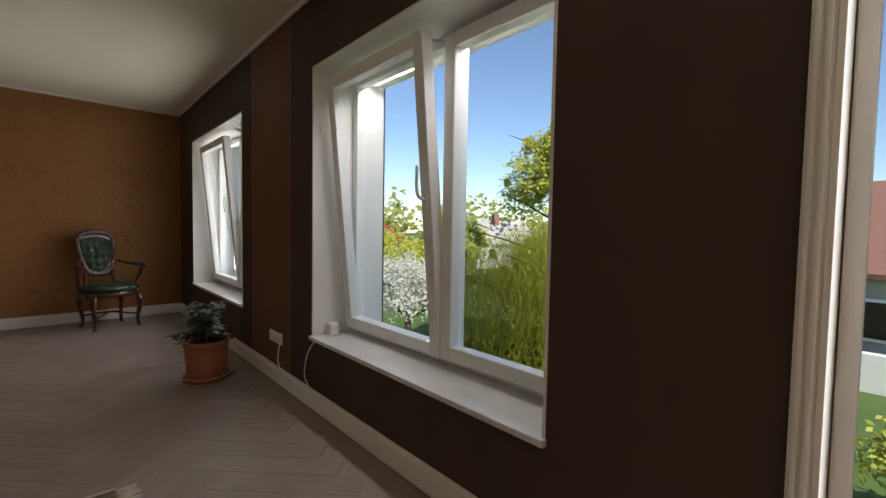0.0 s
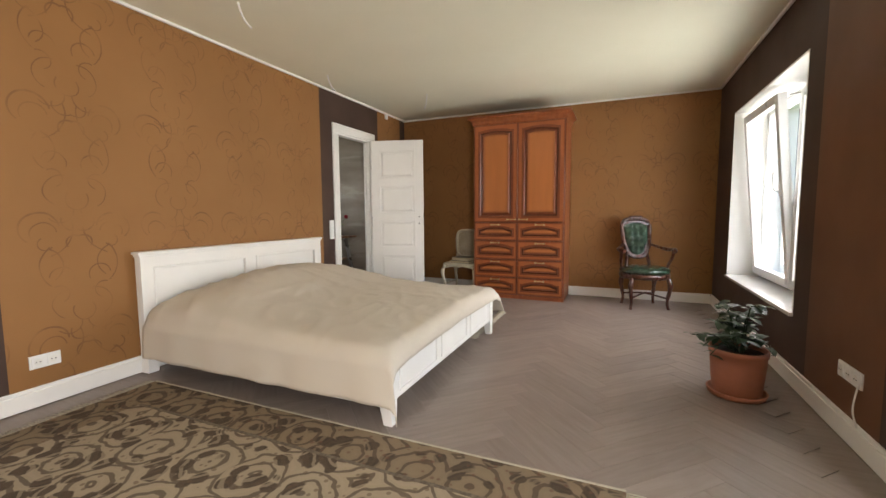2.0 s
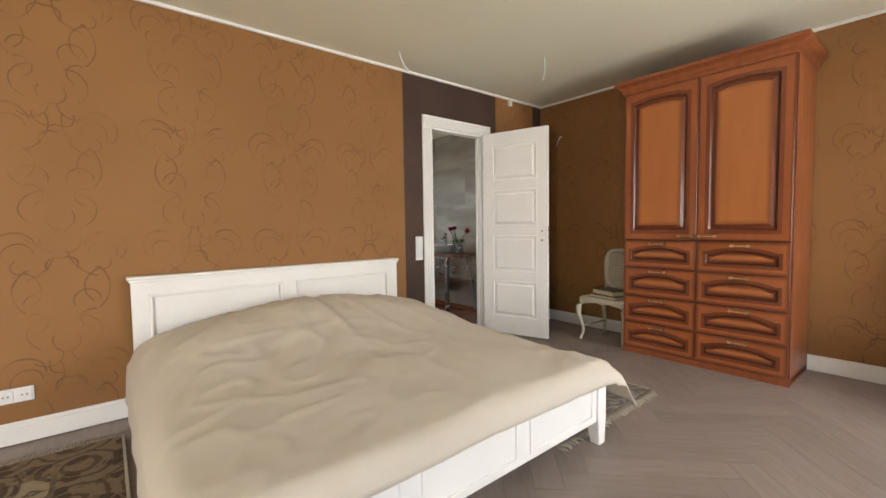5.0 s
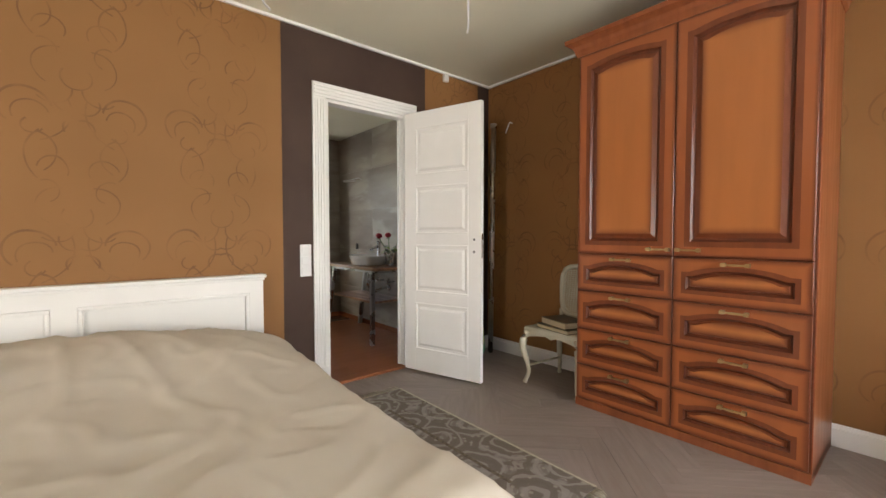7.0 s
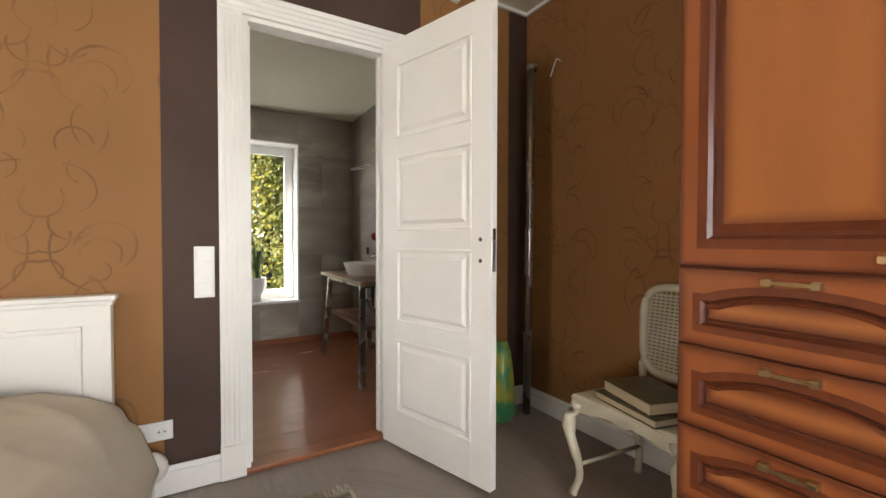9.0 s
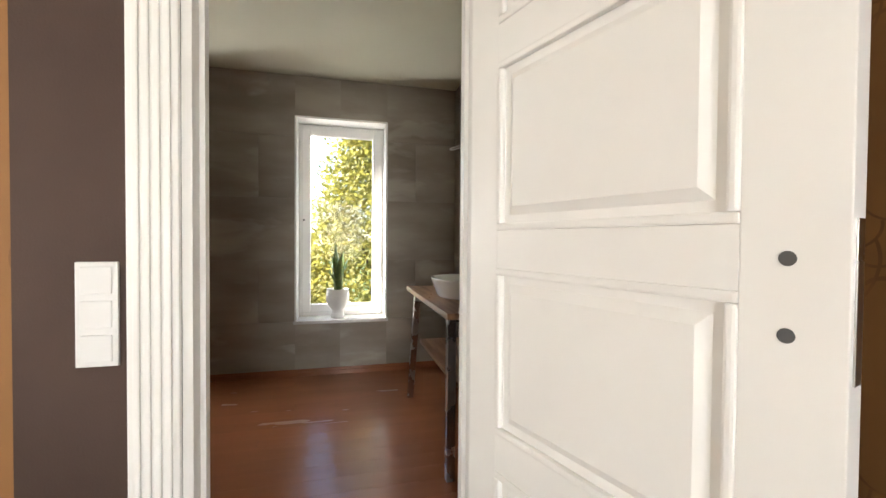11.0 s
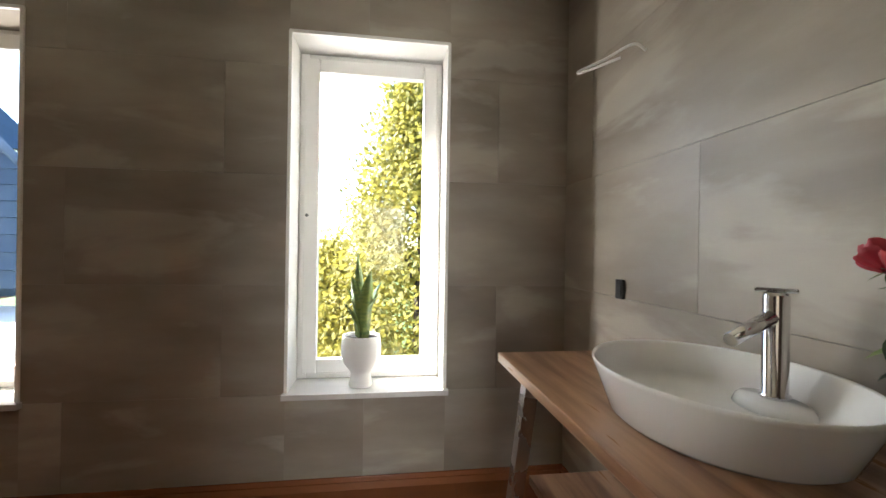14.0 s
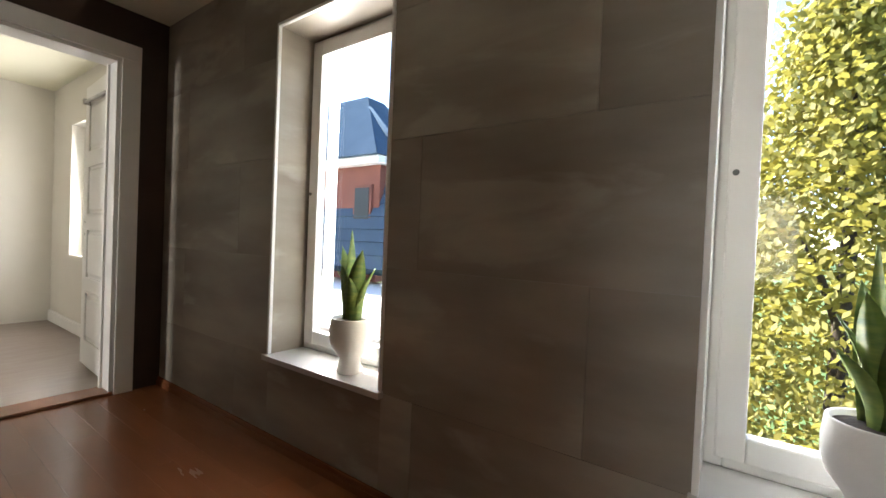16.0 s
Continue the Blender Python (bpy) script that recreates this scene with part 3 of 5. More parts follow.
panel_door("door_1", 0.697, "open white four-panel bathroom door without handle", (-2.562, 5.545, 0.018), 17.0)
panel_door("door_2", 0.68, "open white four-panel door into the hall", (-2.705, 1.455, 0.018), 178.0)
door3 = panel_door("door_3", 0.72, "open white four-panel door of the hall", (-4.83, BS - 0.175, 0.018), -93.0)
bm = tube(bmesh.new(), [(0.02, 0.045, 1.90), (0.62, 0.045, 1.93)], 0.012, 10)
tube(bm, [(0.60, 0.02, 1.93), (0.60, 0.06, 1.93)], 0.022, 12)
part("closer_rod", bm, STEEL, door3, "steel closer rod")


# ---- windows ----
def wframe(bm, axis_x, x0, x1, a0, a1, z0, z1, w):
    for p, q, r, s in ((a0, a0 + w, z0, z1), (a1 - w, a1, z0, z1), (a0 + w, a1 - w, z0, z0 + w), (a0 + w, a1 - w, z1 - w, z1)):
        bx(bm, x0, x1, p, q, r, s, 0.006)
    return bm


def pane(parent, x, a0, a1, z0, z1):
    p = part("pane", box(x, x + 0.004, a0, a1, z0, z1), PANE, parent)
    p.visible_shadow = False
    return p


def bedroom_window(name, hole):
    a0, a1, z0, z1 = hole
    root = tagged(new(name), "white plastic double window with one sash tilted inwards", "window", kind="structure")
    bm = bmesh.new()
    t = 0.012
    bx(bm, XR - 0.002, XO - 0.02, a0, a0 + t, z0, z1)
    bx(bm, XR - 0.002, XO - 0.02, a1 - t, a1, z0, z1)
    bx(bm, XR - 0.002, XO - 0.02, a0 + t, a1 - t, z1 - t, z1)
    part("reveal", bm, PLASTER, root, "white plastered reveal")
    part("window_sill", box(XR - 0.022, 1.855, a0 - 0.004, a1 + 0.004, z0 - 0.024, z0 + 0.002, 0.006), SILL, root, "polished pale stone sill")
    b0, b1, c0, c1 = a0 + t, a1 - t, z0 + 0.002, z1 - t
    mid = b0 + 0.432 * (b1 - b0)
    bm = wframe(bmesh.new(), True, 1.84, 1.905, b0, b1, c0, c1, 0.055)
    bx(bm, 1.84, 1.905, mid - 0.03, mid + 0.03, c0 + 0.055, c1 - 0.055, 0.004)
    part("window_frame", bm, PVC, root)
    for lo, hi, tilt in ((b0 + 0.045, mid + 0.005, 0), (mid + 0.005, b1 - 0.045, 1)):
        sash = part("sash", wframe(bmesh.new(), True, -0.065, 0.0, lo, hi, 0.0, c1 - c0 - 0.09, 0.07), PVC, root)
        sash.location = (1.838, 0, c0 + 0.045)
        if tilt:
            sash.rotation_euler = (0, radians(-5.5), 0)
            hb = tube(bmesh.new(), curve_pts([(-0.07, lo + 0.035, 0.78), (-0.11, lo + 0.035, 0.80), (-0.115, lo + 0.035, 0.86), (-0.105, lo + 0.035, 0.94)]), 0.008, 8)
            bx(hb, -0.075, -0.064, lo + 0.020, lo + 0.050, 0.74, 0.84, 0.003)
            part("handle", hb, PVC, sash)
            pane(sash, -0.035, lo + 0.06, hi - 0.06, 0.06, c1 - c0 - 0.15)
            part("tilt_stay", tube(bmesh.new(), [(1.835, lo + 0.01, c1 - 0.06), (1.715, lo + 0.03, c1 - 0.075)], 0.006, 6), STEEL, root)
        else:
            pane(sash, -0.035, lo + 0.06, hi - 0.06, 0.06, c1 - c0 - 0.15)
    return root


bedroom_window("window_1", W1)
bedroom_window("window_2", W2)
root = tagged(new("window_3"), "white glazed balcony door", "window", kind="structure")
bm = wframe(bmesh.new(), True, 1.785, 1.85, W3[0], W3[1], W3[2], W3[3], 0.05)
wframe(bm, True, 1.74, 1.783, W3[0] + 0.015, W3[1] - 0.015, W3[2] + 0.015, W3[3] - 0.015, 0.04)
part("window_frame", bm, PVC, root)
pane(root, 1.76, W3[0] + 0.045, W3[1] - 0.045, W3[2] + 0.045, W3[3] - 0.045)
bm = bmesh.new()
bx(bm, XR - 0.02, 1.78, W3[1] - 0.012, W3[1] + 0.0, W3[2], W3[3])
bx(bm, XR - 0.018, XR, W3[1], W3[1] + 0.042, 0, W3[3] + 0.09, 0.004)
for k in range(2):
    bx(bm, XR - 0.026, XR - 0.016, W3[1] + 0.006 + k * 0.018, W3[1] + 0.018 + k * 0.018, 0.02, W3[3] + 0.07, 0.004)
bx(bm, XR - 0.018, XR, W3[0] - 0.09, W3[1], W3[3], W3[3] + 0.09, 0.004)
part("casing", bm, WHITE, root)


def bath_window(name, hole):
    a0, a1, z0, z1 = hole
    root = tagged(new(name), "narrow white wooden window in a deep white reveal", "window", kind="structure")
    t = 0.010
    bm = bmesh.new()
    bx(bm, -5.315, BW + 0.002, a0, a0 + t, z0, z1)
    bx(bm, -5.315, BW + 0.002, a1 - t, a1, z0, z1)
    bx(bm, -5.315, BW + 0.002, a0 + t, a1 - t, z1 - t, z1)
    part("reveal", bm, TILE if name == "window_5" else PLASTER, root)
    bm = bmesh.new()
    for p, q, r, s in ((a0 - 0.004, a0 + 0.012, z0, z1), (a1 - 0.012, a1 + 0.004, z0, z1), (a0, a1, z1 - 0.012, z1 + 0.004)):
        bx(bm, BW - 0.01, BW + 0.008, p, q, r, s, 0.003)
    part("edge_trim", bm, WHITE, root, "thin white edge trim")
    part("window_sill", box(-5.25, BW + 0.03, a0 - 0.012, a1 + 0.012, z0 - 0.022, z0 + 0.004, 0.004), SILL, root, "polished white stone sill")
    bm = wframe(bmesh.new(), True, -5.30, -5.245, a0 + t, a1 - t, z0 + 0.004, z1 - t, 0.045)
    part("window_frame", bm, WHITE, root)
    bm = wframe(bmesh.new(), True, -5.275, -5.225, a0 + 0.035, a1 - 0.035, z0 + 0.035, z1 - 0.035, 0.070)
    part("sash", bm, WHITE, root)
    pane(root, -5.255, a0 + 0.09, a1 - 0.09, z0 + 0.09, z1 - 0.09)
    bm = rev(bmesh.new(), [(0.008, -0.004), (0.008, 0.004)], 12)
    for v in bm.verts:
        v.co = Vector((-5.222 + v.co.z, a0 + 0.052 + v.co.x, 1.257 + v.co.y))
    part("latch", bm, GREYP, root, "small dark latch hole")
    return root


bath_window("window_4", V1)
bath_window("window_5", V2)
root = tagged(new("window_6"), "hall window with a white frame", "window", kind="structure")
part("window_frame", wframe(bmesh.new(), True, -5.26, -5.2, -0.55, 0.35, 0.75, 2.05, 0.07), PVC, root)
pane(root, -5.23, -0.49, 0.29, 0.81, 1.99)


# ---- bedroom things ----
def bed():
    y0, y1, xf = 2.535, 4.405, -0.545
    b = thing("bed", "white wooden double bed with a panelled headboard", "bed")
    hb = part("headboard", box(-2.575, -2.535, y0, y1, 0.10, 0.822, 0.003), WHITE, b)
    for p, q in ((y0, y0 + 0.085), ((y0 + y1) / 2 - 0.05, (y0 + y1) / 2 + 0.05), (y1 - 0.085, y1)):
        part("stile", box(-2.537, -2.512, p, q, 0.10, 0.75, 0.003), WHITE, hb)
    part("rail", box(-2.537, -2.512, y0, y1, 0.748, 0.824, 0.003), WHITE, hb)
    for p, q in ((y0 + 0.085, (y0 + y1) / 2 - 0.05), ((y0 + y1) / 2 + 0.05, y1 - 0.085)):
        bm = bmesh.new()
        for a in ((p, q, 0.728, 0.748), (p, p + 0.02, 0.3, 0.73), (q - 0.02, q, 0.3, 0.73)):
            bx(bm, -2.538, -2.506, a[0], a[1], a[2], a[3], 0.007)
        part("moulding", bm, WHITE, hb)
    bm = box(-2.582, -2.498, y0 - 0.018, y1 + 0.018, 0.838, 0.860, 0.009, 3)
    bx(bm, -2.578, -2.506, y0 - 0.008, y1 + 0.008, 0.822, 0.839, 0.005)
    part("cap", bm, WHITE, hb)
    for yy in (y0, y1 - 0.075):
        bm = loft(bmesh.new(), [[(xf - s, yy + 0.0375 - s2, z), (xf, yy + 0.0375 - s2, z), (xf, yy + 0.0375 + s2, z), (xf - s, yy + 0.0375 + s2, z)] for z, s, s2 in ((0.0, 0.052, 0.026), (0.14, 0.075, 0.0375), (0.365, 0.075, 0.0375))])
        bmesh.ops.bevel(bm, geom=bm.edges[:], offset=0.003, segments=1, affect="EDGES")
        part("leg", bm, WHITE, b)
        part("leg", box(-2.575, -2.50, yy, yy + 0.075, 0.0, 0.105, 0.003), WHITE, b)
    for yy in (y0 + 0.012, y1 - 0.037):
        part("side_rail", box(-2.51, xf - 0.075, yy, yy + 0.025, 0.10, 0.30, 0.003), WHITE, b)
    fb = part("footboard", box(xf - 0.035, xf - 0.010, y0 + 0.075, y1 - 0.075, 0.125, 0.352, 0.003), WHITE, b)
    yy = [y0 + 0.115 + i * (y1 - y0 - 0.15 - 0.0) / 3 for i in range(4)]
    for p, q in zip(yy, yy[1:]):
        bm = bmesh.new()
        q -= 0.08
        for a in ((p, q, 0.310, 0.322), (p, q, 0.155, 0.167), (p, p + 0.012, 0.165, 0.312), (q - 0.012, q, 0.165, 0.312)):
            bx(bm, xf - 0.012, xf - 0.003, a[0], a[1], a[2], a[3], 0.003)
        part("moulding", bm, WHITE, fb)
    part("mattress", box(-2.49, xf - 0.045, y0 + 0.045, y1 - 0.045, 0.20, 0.40, 0.04, 3), SHEET, b, "white mattress")
    # blanket, lying on the bed
    nx, ny = 96, 120
    u0, u1, v0, v1 = -2.47, xf + 0.085, y0 - 0.26, y1 + 0.27
    ex, ey0, ey1 = xf - 0.005, y0 - 0.008, y1 + 0.050
    bm = bmesh.new()
    grid = []
    for i in range(nx + 1):
        row = []
        for j in range(ny + 1):
            u, v = u0 + (u1 - u0) * i / nx, v0 + (v1 - v0) * j / ny
            dx, dn, df = max(0.0, u - ex), max(0.0, ey0 - v), max(0.0, v - ey1)
            dy = max(dn, df)
            x, y = min(u, ex), min(max(v, ey0), ey1)
            c = (y - ey0) / (ey1 - ey0)
            crown = max(0.0, math.sin(math.pi * min(1, max(0, c)))) ** 0.45
            top = 0.400 + 0.035 * crown + 0.21 * crown * math.exp(-(((x + 2.12) / 0.50) ** 2)) + 0.04 * crown * math.exp(-(((x + 1.3) / 0.6) ** 2))
            edge = min(1.0, (ey1 - y) / 0.05, (y - ey0) / 0.05, (ex - x) / 0.05 + 0.2)
            top -= 0.022 * (1 - max(0, edge)) ** 2
            wr = noise.noise(Vector((x * 2.2, y * 2.2, 1.0))) * 0.012
            wr += noise.noise(Vector((x * 3.2 - y * 2.4, (x + y) * 0.9, 2.0))) * 0.009
            # creases that fan out from the pillows, and a fold line across
            ang, rad = math.atan2(y - 3.5, x + 2.75), math.hypot(y - 3.5, x + 2.75)
            crease = 1 - abs(noise.noise(Vector((ang * 4.2, rad * 0.9, 4.0)))) * 3.2
            wr += max(0.0, crease) ** 2 * 0.017 * math.exp(-(((rad - 0.75) / 0.55) ** 2))
            fine = 1 - abs(noise.noise(Vector((x * 5.1 + y * 2.9, y * 3.6 - x * 2.2, 9.0)))) * 4.5
            wr += max(0.0, fine) ** 2 * 0.009 + noise.noise(Vector((x * 9, y * 5 + x * 4, 7.0))) * 0.004
            fold = math.sin(x * 17 + 2 * noise.noise(Vector((x * 3, 0, 0)))) * 0.005 * min(1, dy / 0.12)
            z = top + wr * (1 if dy + dx == 0 else 0.4) - max(dx, dy) * 0.97 - min(dx, dy) * (1.0 if dn else 0.25)
            sg = -1 if dn > 0 else 1
            y += sg * (min(dy, 0.03) * 0.7 + fold + dy * (0.05 if dn else 0.30 + 0.35 * max(0.0, min(1.0, (x + 1.2) / 0.6)))) if dy else 0
            x += min(dx, 0.03) * 0.8 + dx * 0.12 + (dy * 0.10 if dx else 0)
            row.append(bm.verts.new((x, y, max(z, 0.012))))
        grid.append(row)
    for i in range(nx):
        for j in range(ny):
            f = bm.faces.new((grid[i][j], grid[i + 1][j], grid[i + 1][j + 1], grid[i][j + 1]))
            f.smooth = True
    ob = single("blanket", bm, BLANKET, "beige cotton blanket spread over the double bed", "blanket")
    so = ob.modifiers.new("thick", "SOLIDIFY")
    so.thickness, so.offset = 0.008, 1.0


bed()


def arch(x0, x1, z0, z1, rise, n=14, inset=0.0):
    """An outline with a shallow arched top."""
    x0, x1, z0 = x0 + inset, x1 - inset, z0 + inset
    pts = [(x0, z0), (x1, z0)]
    for i in range(n + 1):
        t = i / n
        k = 2 * t - 1
        flat = max(0.0, 1 - (abs(k) / 0.86) ** 2.4) if rise else 0
        pts.append((x1 + (x0 - x1) * t, z1 - inset - rise + rise * flat))
    return pts


def wardrobe():
    x0, x1, y0, y1 = -1.268, -0.098, 5.995, 6.53
    w = thing("wardrobe", "tall cherry wood wardrobe with two doors above eight drawers", "wardrobe")
    bm = bmesh.new()
    bx(bm, x0, x0 + 0.022, y0, y1, 0.02, 2.25, 0.002)
    bx(bm, x1 - 0.022, x1, y0, y1, 0.02, 2.25, 0.002)
    bx(bm, x0 + 0.022, x1 - 0.022, y1 - 0.02, y1, 0.02, 2.25)
    bx(bm, x0 + 0.022, x1 - 0.022, y0 + 0.004, y1 - 0.02, 0.985, 1.0)
    bx(bm, x0 + 0.022, x1 - 0.022, y0 + 0.004, y1 - 0.02, 2.23, 2.25)
    part("body", bm, CHERRY, w)
    # dark sheet behind the fronts: shade of the gaps put into colour
    part("front_gap_shade", box(x0 + 0.004, x1 - 0.004, y0 - 0.0005, y0 + 0.003, 0.05, 2.24), CHERRY_D, w, "dark sheet painted as the shade in the gaps between the fronts")
    part("plinth", box(x0, x1, y0 - 0.012, y1, 0.0, 0.05, 0.003), CHERRY, w)
    bm = bmesh.new()
    prof = ((0.004, 2.235), (0.014, 2.25), (0.018, 2.272), (0.030, 2.292), (0.050, 2.306), (0.062, 2.312), (0.062, 2.338), (0.050, 2.345))
    loft(bm, [[(x0 - o, y0 - 0.018 - o, z), (x1 + o, y0 - 0.018 - o, z), (x1 + o, y1, z), (x0 - o, y1, z)] for o, z in prof])
    part("crown", bm, CHERRY, w)
    xm = (x0 + x1) / 2

    def front(name, a, b, c, d, rise, frame, parent, pull, skins, ins=(0.010, 0.019, 0.042)):
        """A framed front: a slab whose opening falls back to a glazed groove and rises to a raised field."""
        yf = y0 - 0.020
        outer = [(a, c), (b, c)] + [(b + (a - b) * i / 14, d) for i in range(15)]
        k0 = arch(a + frame, b - frame, c + frame, d - frame, rise)
        k1 = arch(a + frame, b - frame, c + frame, d - frame, rise, inset=ins[0])
        k2 = arch(a + frame, b - frame, c + frame, d - frame, rise, inset=ins[1])
        k3 = arch(a + frame, b - frame, c + frame, d - frame, rise, inset=ins[2])
        bm = bmesh.new()
        rings = [[(x, y0 - 0.002, z) for x, z in outer], [(x, yf + 0.003, z) for x, z in outer]]
        sh = [(min(max(x, a + 0.003), b - 0.003), min(max(z, c + 0.003), d - 0.003)) for x, z in outer]
        km = arch(a + frame, b - frame, c + frame, d - frame, rise, inset=-0.35 * frame)
        rings += [[(x, yf, z) for x, z in sh], [(x, yf, z) for x, z in km], [(x, yf, z) for x, z in k0]]
        loft(bm, rings, caps=False)
        bm.faces.ensure_lookup_table()
        for fc in bm.faces[-len(k0):]:
            fc.material_index = 1
        ob = part(name, bm, [skins[0], CHERRY_M], parent)
        bm = loft(bmesh.new(), [[(x, yf, z) for x, z in k0], [(x, yf + 0.012, z) for x, z in k1], [(x, yf + 0.013, z) for x, z in k2]], caps=False)
        part("groove", bm, CHERRY_D, ob, "dark glazed moulding")
        bm = loft(bmesh.new(), [[(x, yf + 0.013, z) for x, z in k2], [(x, yf + 0.004, z) for x, z in k3]], caps=False)
        for fc in bm.faces:
            fc.material_index = 1
        bm.faces.new([bm.verts.new((x, yf + 0.004, z)) for x, z in k3])
        part("field", bm, [skins[1], CHERRY_M], ob)
        px, pz = pull
        bm = bmesh.new()
        for s in (-1, 1):
            bx(bm, px + s * 0.05 - 0.010, px + s * 0.05 + 0.010, yf - 0.024, yf, pz - 0.010, pz + 0.010, 0.003)
        loft(bm, [[(px + dx, yf - 0.022 + dy, pz + dz) for dy, dz in ((-r, -r * 0.8), (0.004, -r * 0.8), (0.004, r * 0.8), (-r, r * 0.8))] for dx, r in ((-0.060, 0.009), (-0.035, 0.005), (0, 0.007), (0.035, 0.005), (0.060, 0.009))])
        part("handle", bm, BRASS, ob, "aged brass pull")

    front("door", x0 + 0.012, xm - 0.002, 0.995, 2.235, 0.022, 0.078, w, (xm - 0.075, 1.028), (RIM_DOOR, FIELD_DOOR))
    front("door", xm + 0.002, x1 - 0.012, 0.995, 2.235, 0.022, 0.078, w, (xm + 0.075, 1.028), (RIM_DOOR, FIELD_DOOR))
    zs = (0.055, 0.278, 0.510, 0.756, 0.990)
    for p, q in ((x0 + 0.012, xm - 0.002), (xm + 0.002, x1 - 0.012)):
        for r, s in zip(zs, zs[1:]):
            front("drawer", p, q, r + 0.002, s - 0.002, 0.034, 0.062, w, ((p + q) / 2, s - 0.030), (RIM_DRAWER, FIELD_DRAWER), (0.009, 0.015, 0.022))


wardrobe()


def turned_leg(x, y, top, splay=(0, 0), s=1.0):
    return tube(bmesh.new(), curve_pts([(x, y, top), (x + splay[0] * 1.3, y + splay[1] * 1.3, top * 0.72), (x - splay[0] * 0.3, y - splay[1] * 0.3, top * 0.25), (x + splay[0] * 0.7, y + splay[1] * 0.7, 0.0)], 5), [0.026 * s] * 3 + [0.029 * s] * 3 + [0.022 * s] * 3 + [0.016 * s] * 4 + [0.015 * s, 0.016 * s, 0.020 * s], 10)


def armchair():
    c = thing("armchair", "mahogany armchair with buttoned green leather back and round seat", "armchair", at=(0.80, 6.10, 0), rz=18)
    part("seat", rev(bmesh.new(), [(0.20, 0.40), (0.262, 0.405), (0.275, 0.43), (0.268, 0.455), (0.22, 0.475), (0.10, 0.485), (0.005, 0.487)], 40, 0, 0, 1.0, 0.92), LEATHER, c, "domed green leather seat")
    part("seat_frame", rev(bmesh.new(), [(0.20, 0.345), (0.262, 0.345), (0.276, 0.365), (0.276, 0.395), (0.262, 0.404), (0.20, 0.404)], 40, 0, 0, 1.0, 0.92), MAHOG, c)
    for x, y in ((-0.2, -0.17), (0.2, -0.17), (-0.18, 0.18), (0.18, 0.18)):
        part("leg", turned_leg(x, y, 0.36, (0.012 if x > 0 else -0.012, 0.014 if y > 0 else -0.014)), MAHOG, c)
    part("stretcher", tube(bmesh.new(), curve_pts([(-0.19, -0.16, 0.13), (0, 0, 0.16), (0.17, 0.17, 0.13)]), 0.010, 8), MAHOG, c)
    part("stretcher", tube(bmesh.new(), curve_pts([(0.19, -0.16, 0.13), (0, 0, 0.162), (-0.17, 0.17, 0.13)]), 0.010, 8), MAHOG, c)

    def outline(s):
        pts = []
        for i in range(40):
            a = 2 * math.pi * i / 40
            x, z = math.cos(a), math.sin(a)
            wx = (0.150 + 0.045 * z) * s
            pts.append((math.copysign(abs(x) ** 0.55, x) * wx, math.copysign(abs(z) ** 0.6, z) * 0.215 * s + (0.02 * (1 - x * x) if z > 0 else 0)))
        return pts

    def at_back(x, z, d):
        return (x, 0.235 + 0.10 * (z + 0.215) / 0.43 + d, 0.785 + z)

    # buttoned back cushion
    bm = bmesh.new()
    n = 26
    g = []
    for i in range(n + 1):
        r = []
        for j in range(n + 1):
            k, l = 2 * i / n - 1, 2 * j / n - 1
            kx, lz = k * math.sqrt(1 - 0.35 * l * l), l * math.sqrt(1 - 0.35 * k * k)
            x, z = kx * (0.132 + 0.042 * lz), lz * 0.195
            u, v = x / 0.07, z / 0.09
            dimple = math.cos(math.pi * (u + v / 1.0)) * math.cos(math.pi * (u - v))
            d = -0.035 * (1 - max(abs(k), abs(l)) ** 4) - 0.020 * dimple * (1 - max(abs(k), abs(l)) ** 2)
            r.append(bm.verts.new(at_back(x, z, d)))
        g.append(r)
    for i in range(n):
        for j in range(n):
            f = bm.faces.new((g[i][j], g[i + 1][j], g[i + 1][j + 1], g[i][j + 1]))
            f.smooth = True
    back = part("backrest", bm, LEATHER, c, "buttoned green leather back")
    for i, (u, v) in enumerate([(0.0, 0.0), (-0.07, 0.0), (0.07, 0.0), (-0.035, 0.09), (0.035, 0.09), (-0.035, -0.09), (0.035, -0.09)]):
        x, y, z = at_back(u, v, -0.030)
        bm = bmesh.new()
        bmesh.ops.create_uvsphere(bm, u_segments=8, v_segments=6, radius=0.011)
        for q in bm.verts:
            q.co += Vector((x, y, z))
        part("button", bm, LEATHER, back)
    part("back_panel", loft(bmesh.new(), [[at_back(x, z, 0.0) for x, z in outline(0.98)], [at_back(x, z, 0.02) for x, z in outline(0.98)]]), MAHOG, c)
    ring = [at_back(x, z, 0.0) for x, z in outline(1.03)]
    bm = tube(bmesh.new(), [Vector(p) for p in ring] + [Vector(ring[0])], 0.024, 10)
    part("back_frame", bm, MAHOG, c, "carved mahogany back frame")
    part("crest", tube(bmesh.new(), curve_pts([at_back(-0.12, 0.238, 0), at_back(-0.05, 0.256, -0.004), at_back(0.05, 0.256, -0.004), at_back(0.12, 0.238, 0)]), [0.012] * 6 + [0.026] * 13 + [0.012] * 6, 10), MAHOG, c)
    for s in (-1, 1):
        part("back_post", tube(bmesh.new(), [(s * 0.15, 0.19, 0.38), (s * 0.115, 0.240, 0.60)], 0.02, 8), MAHOG, c)
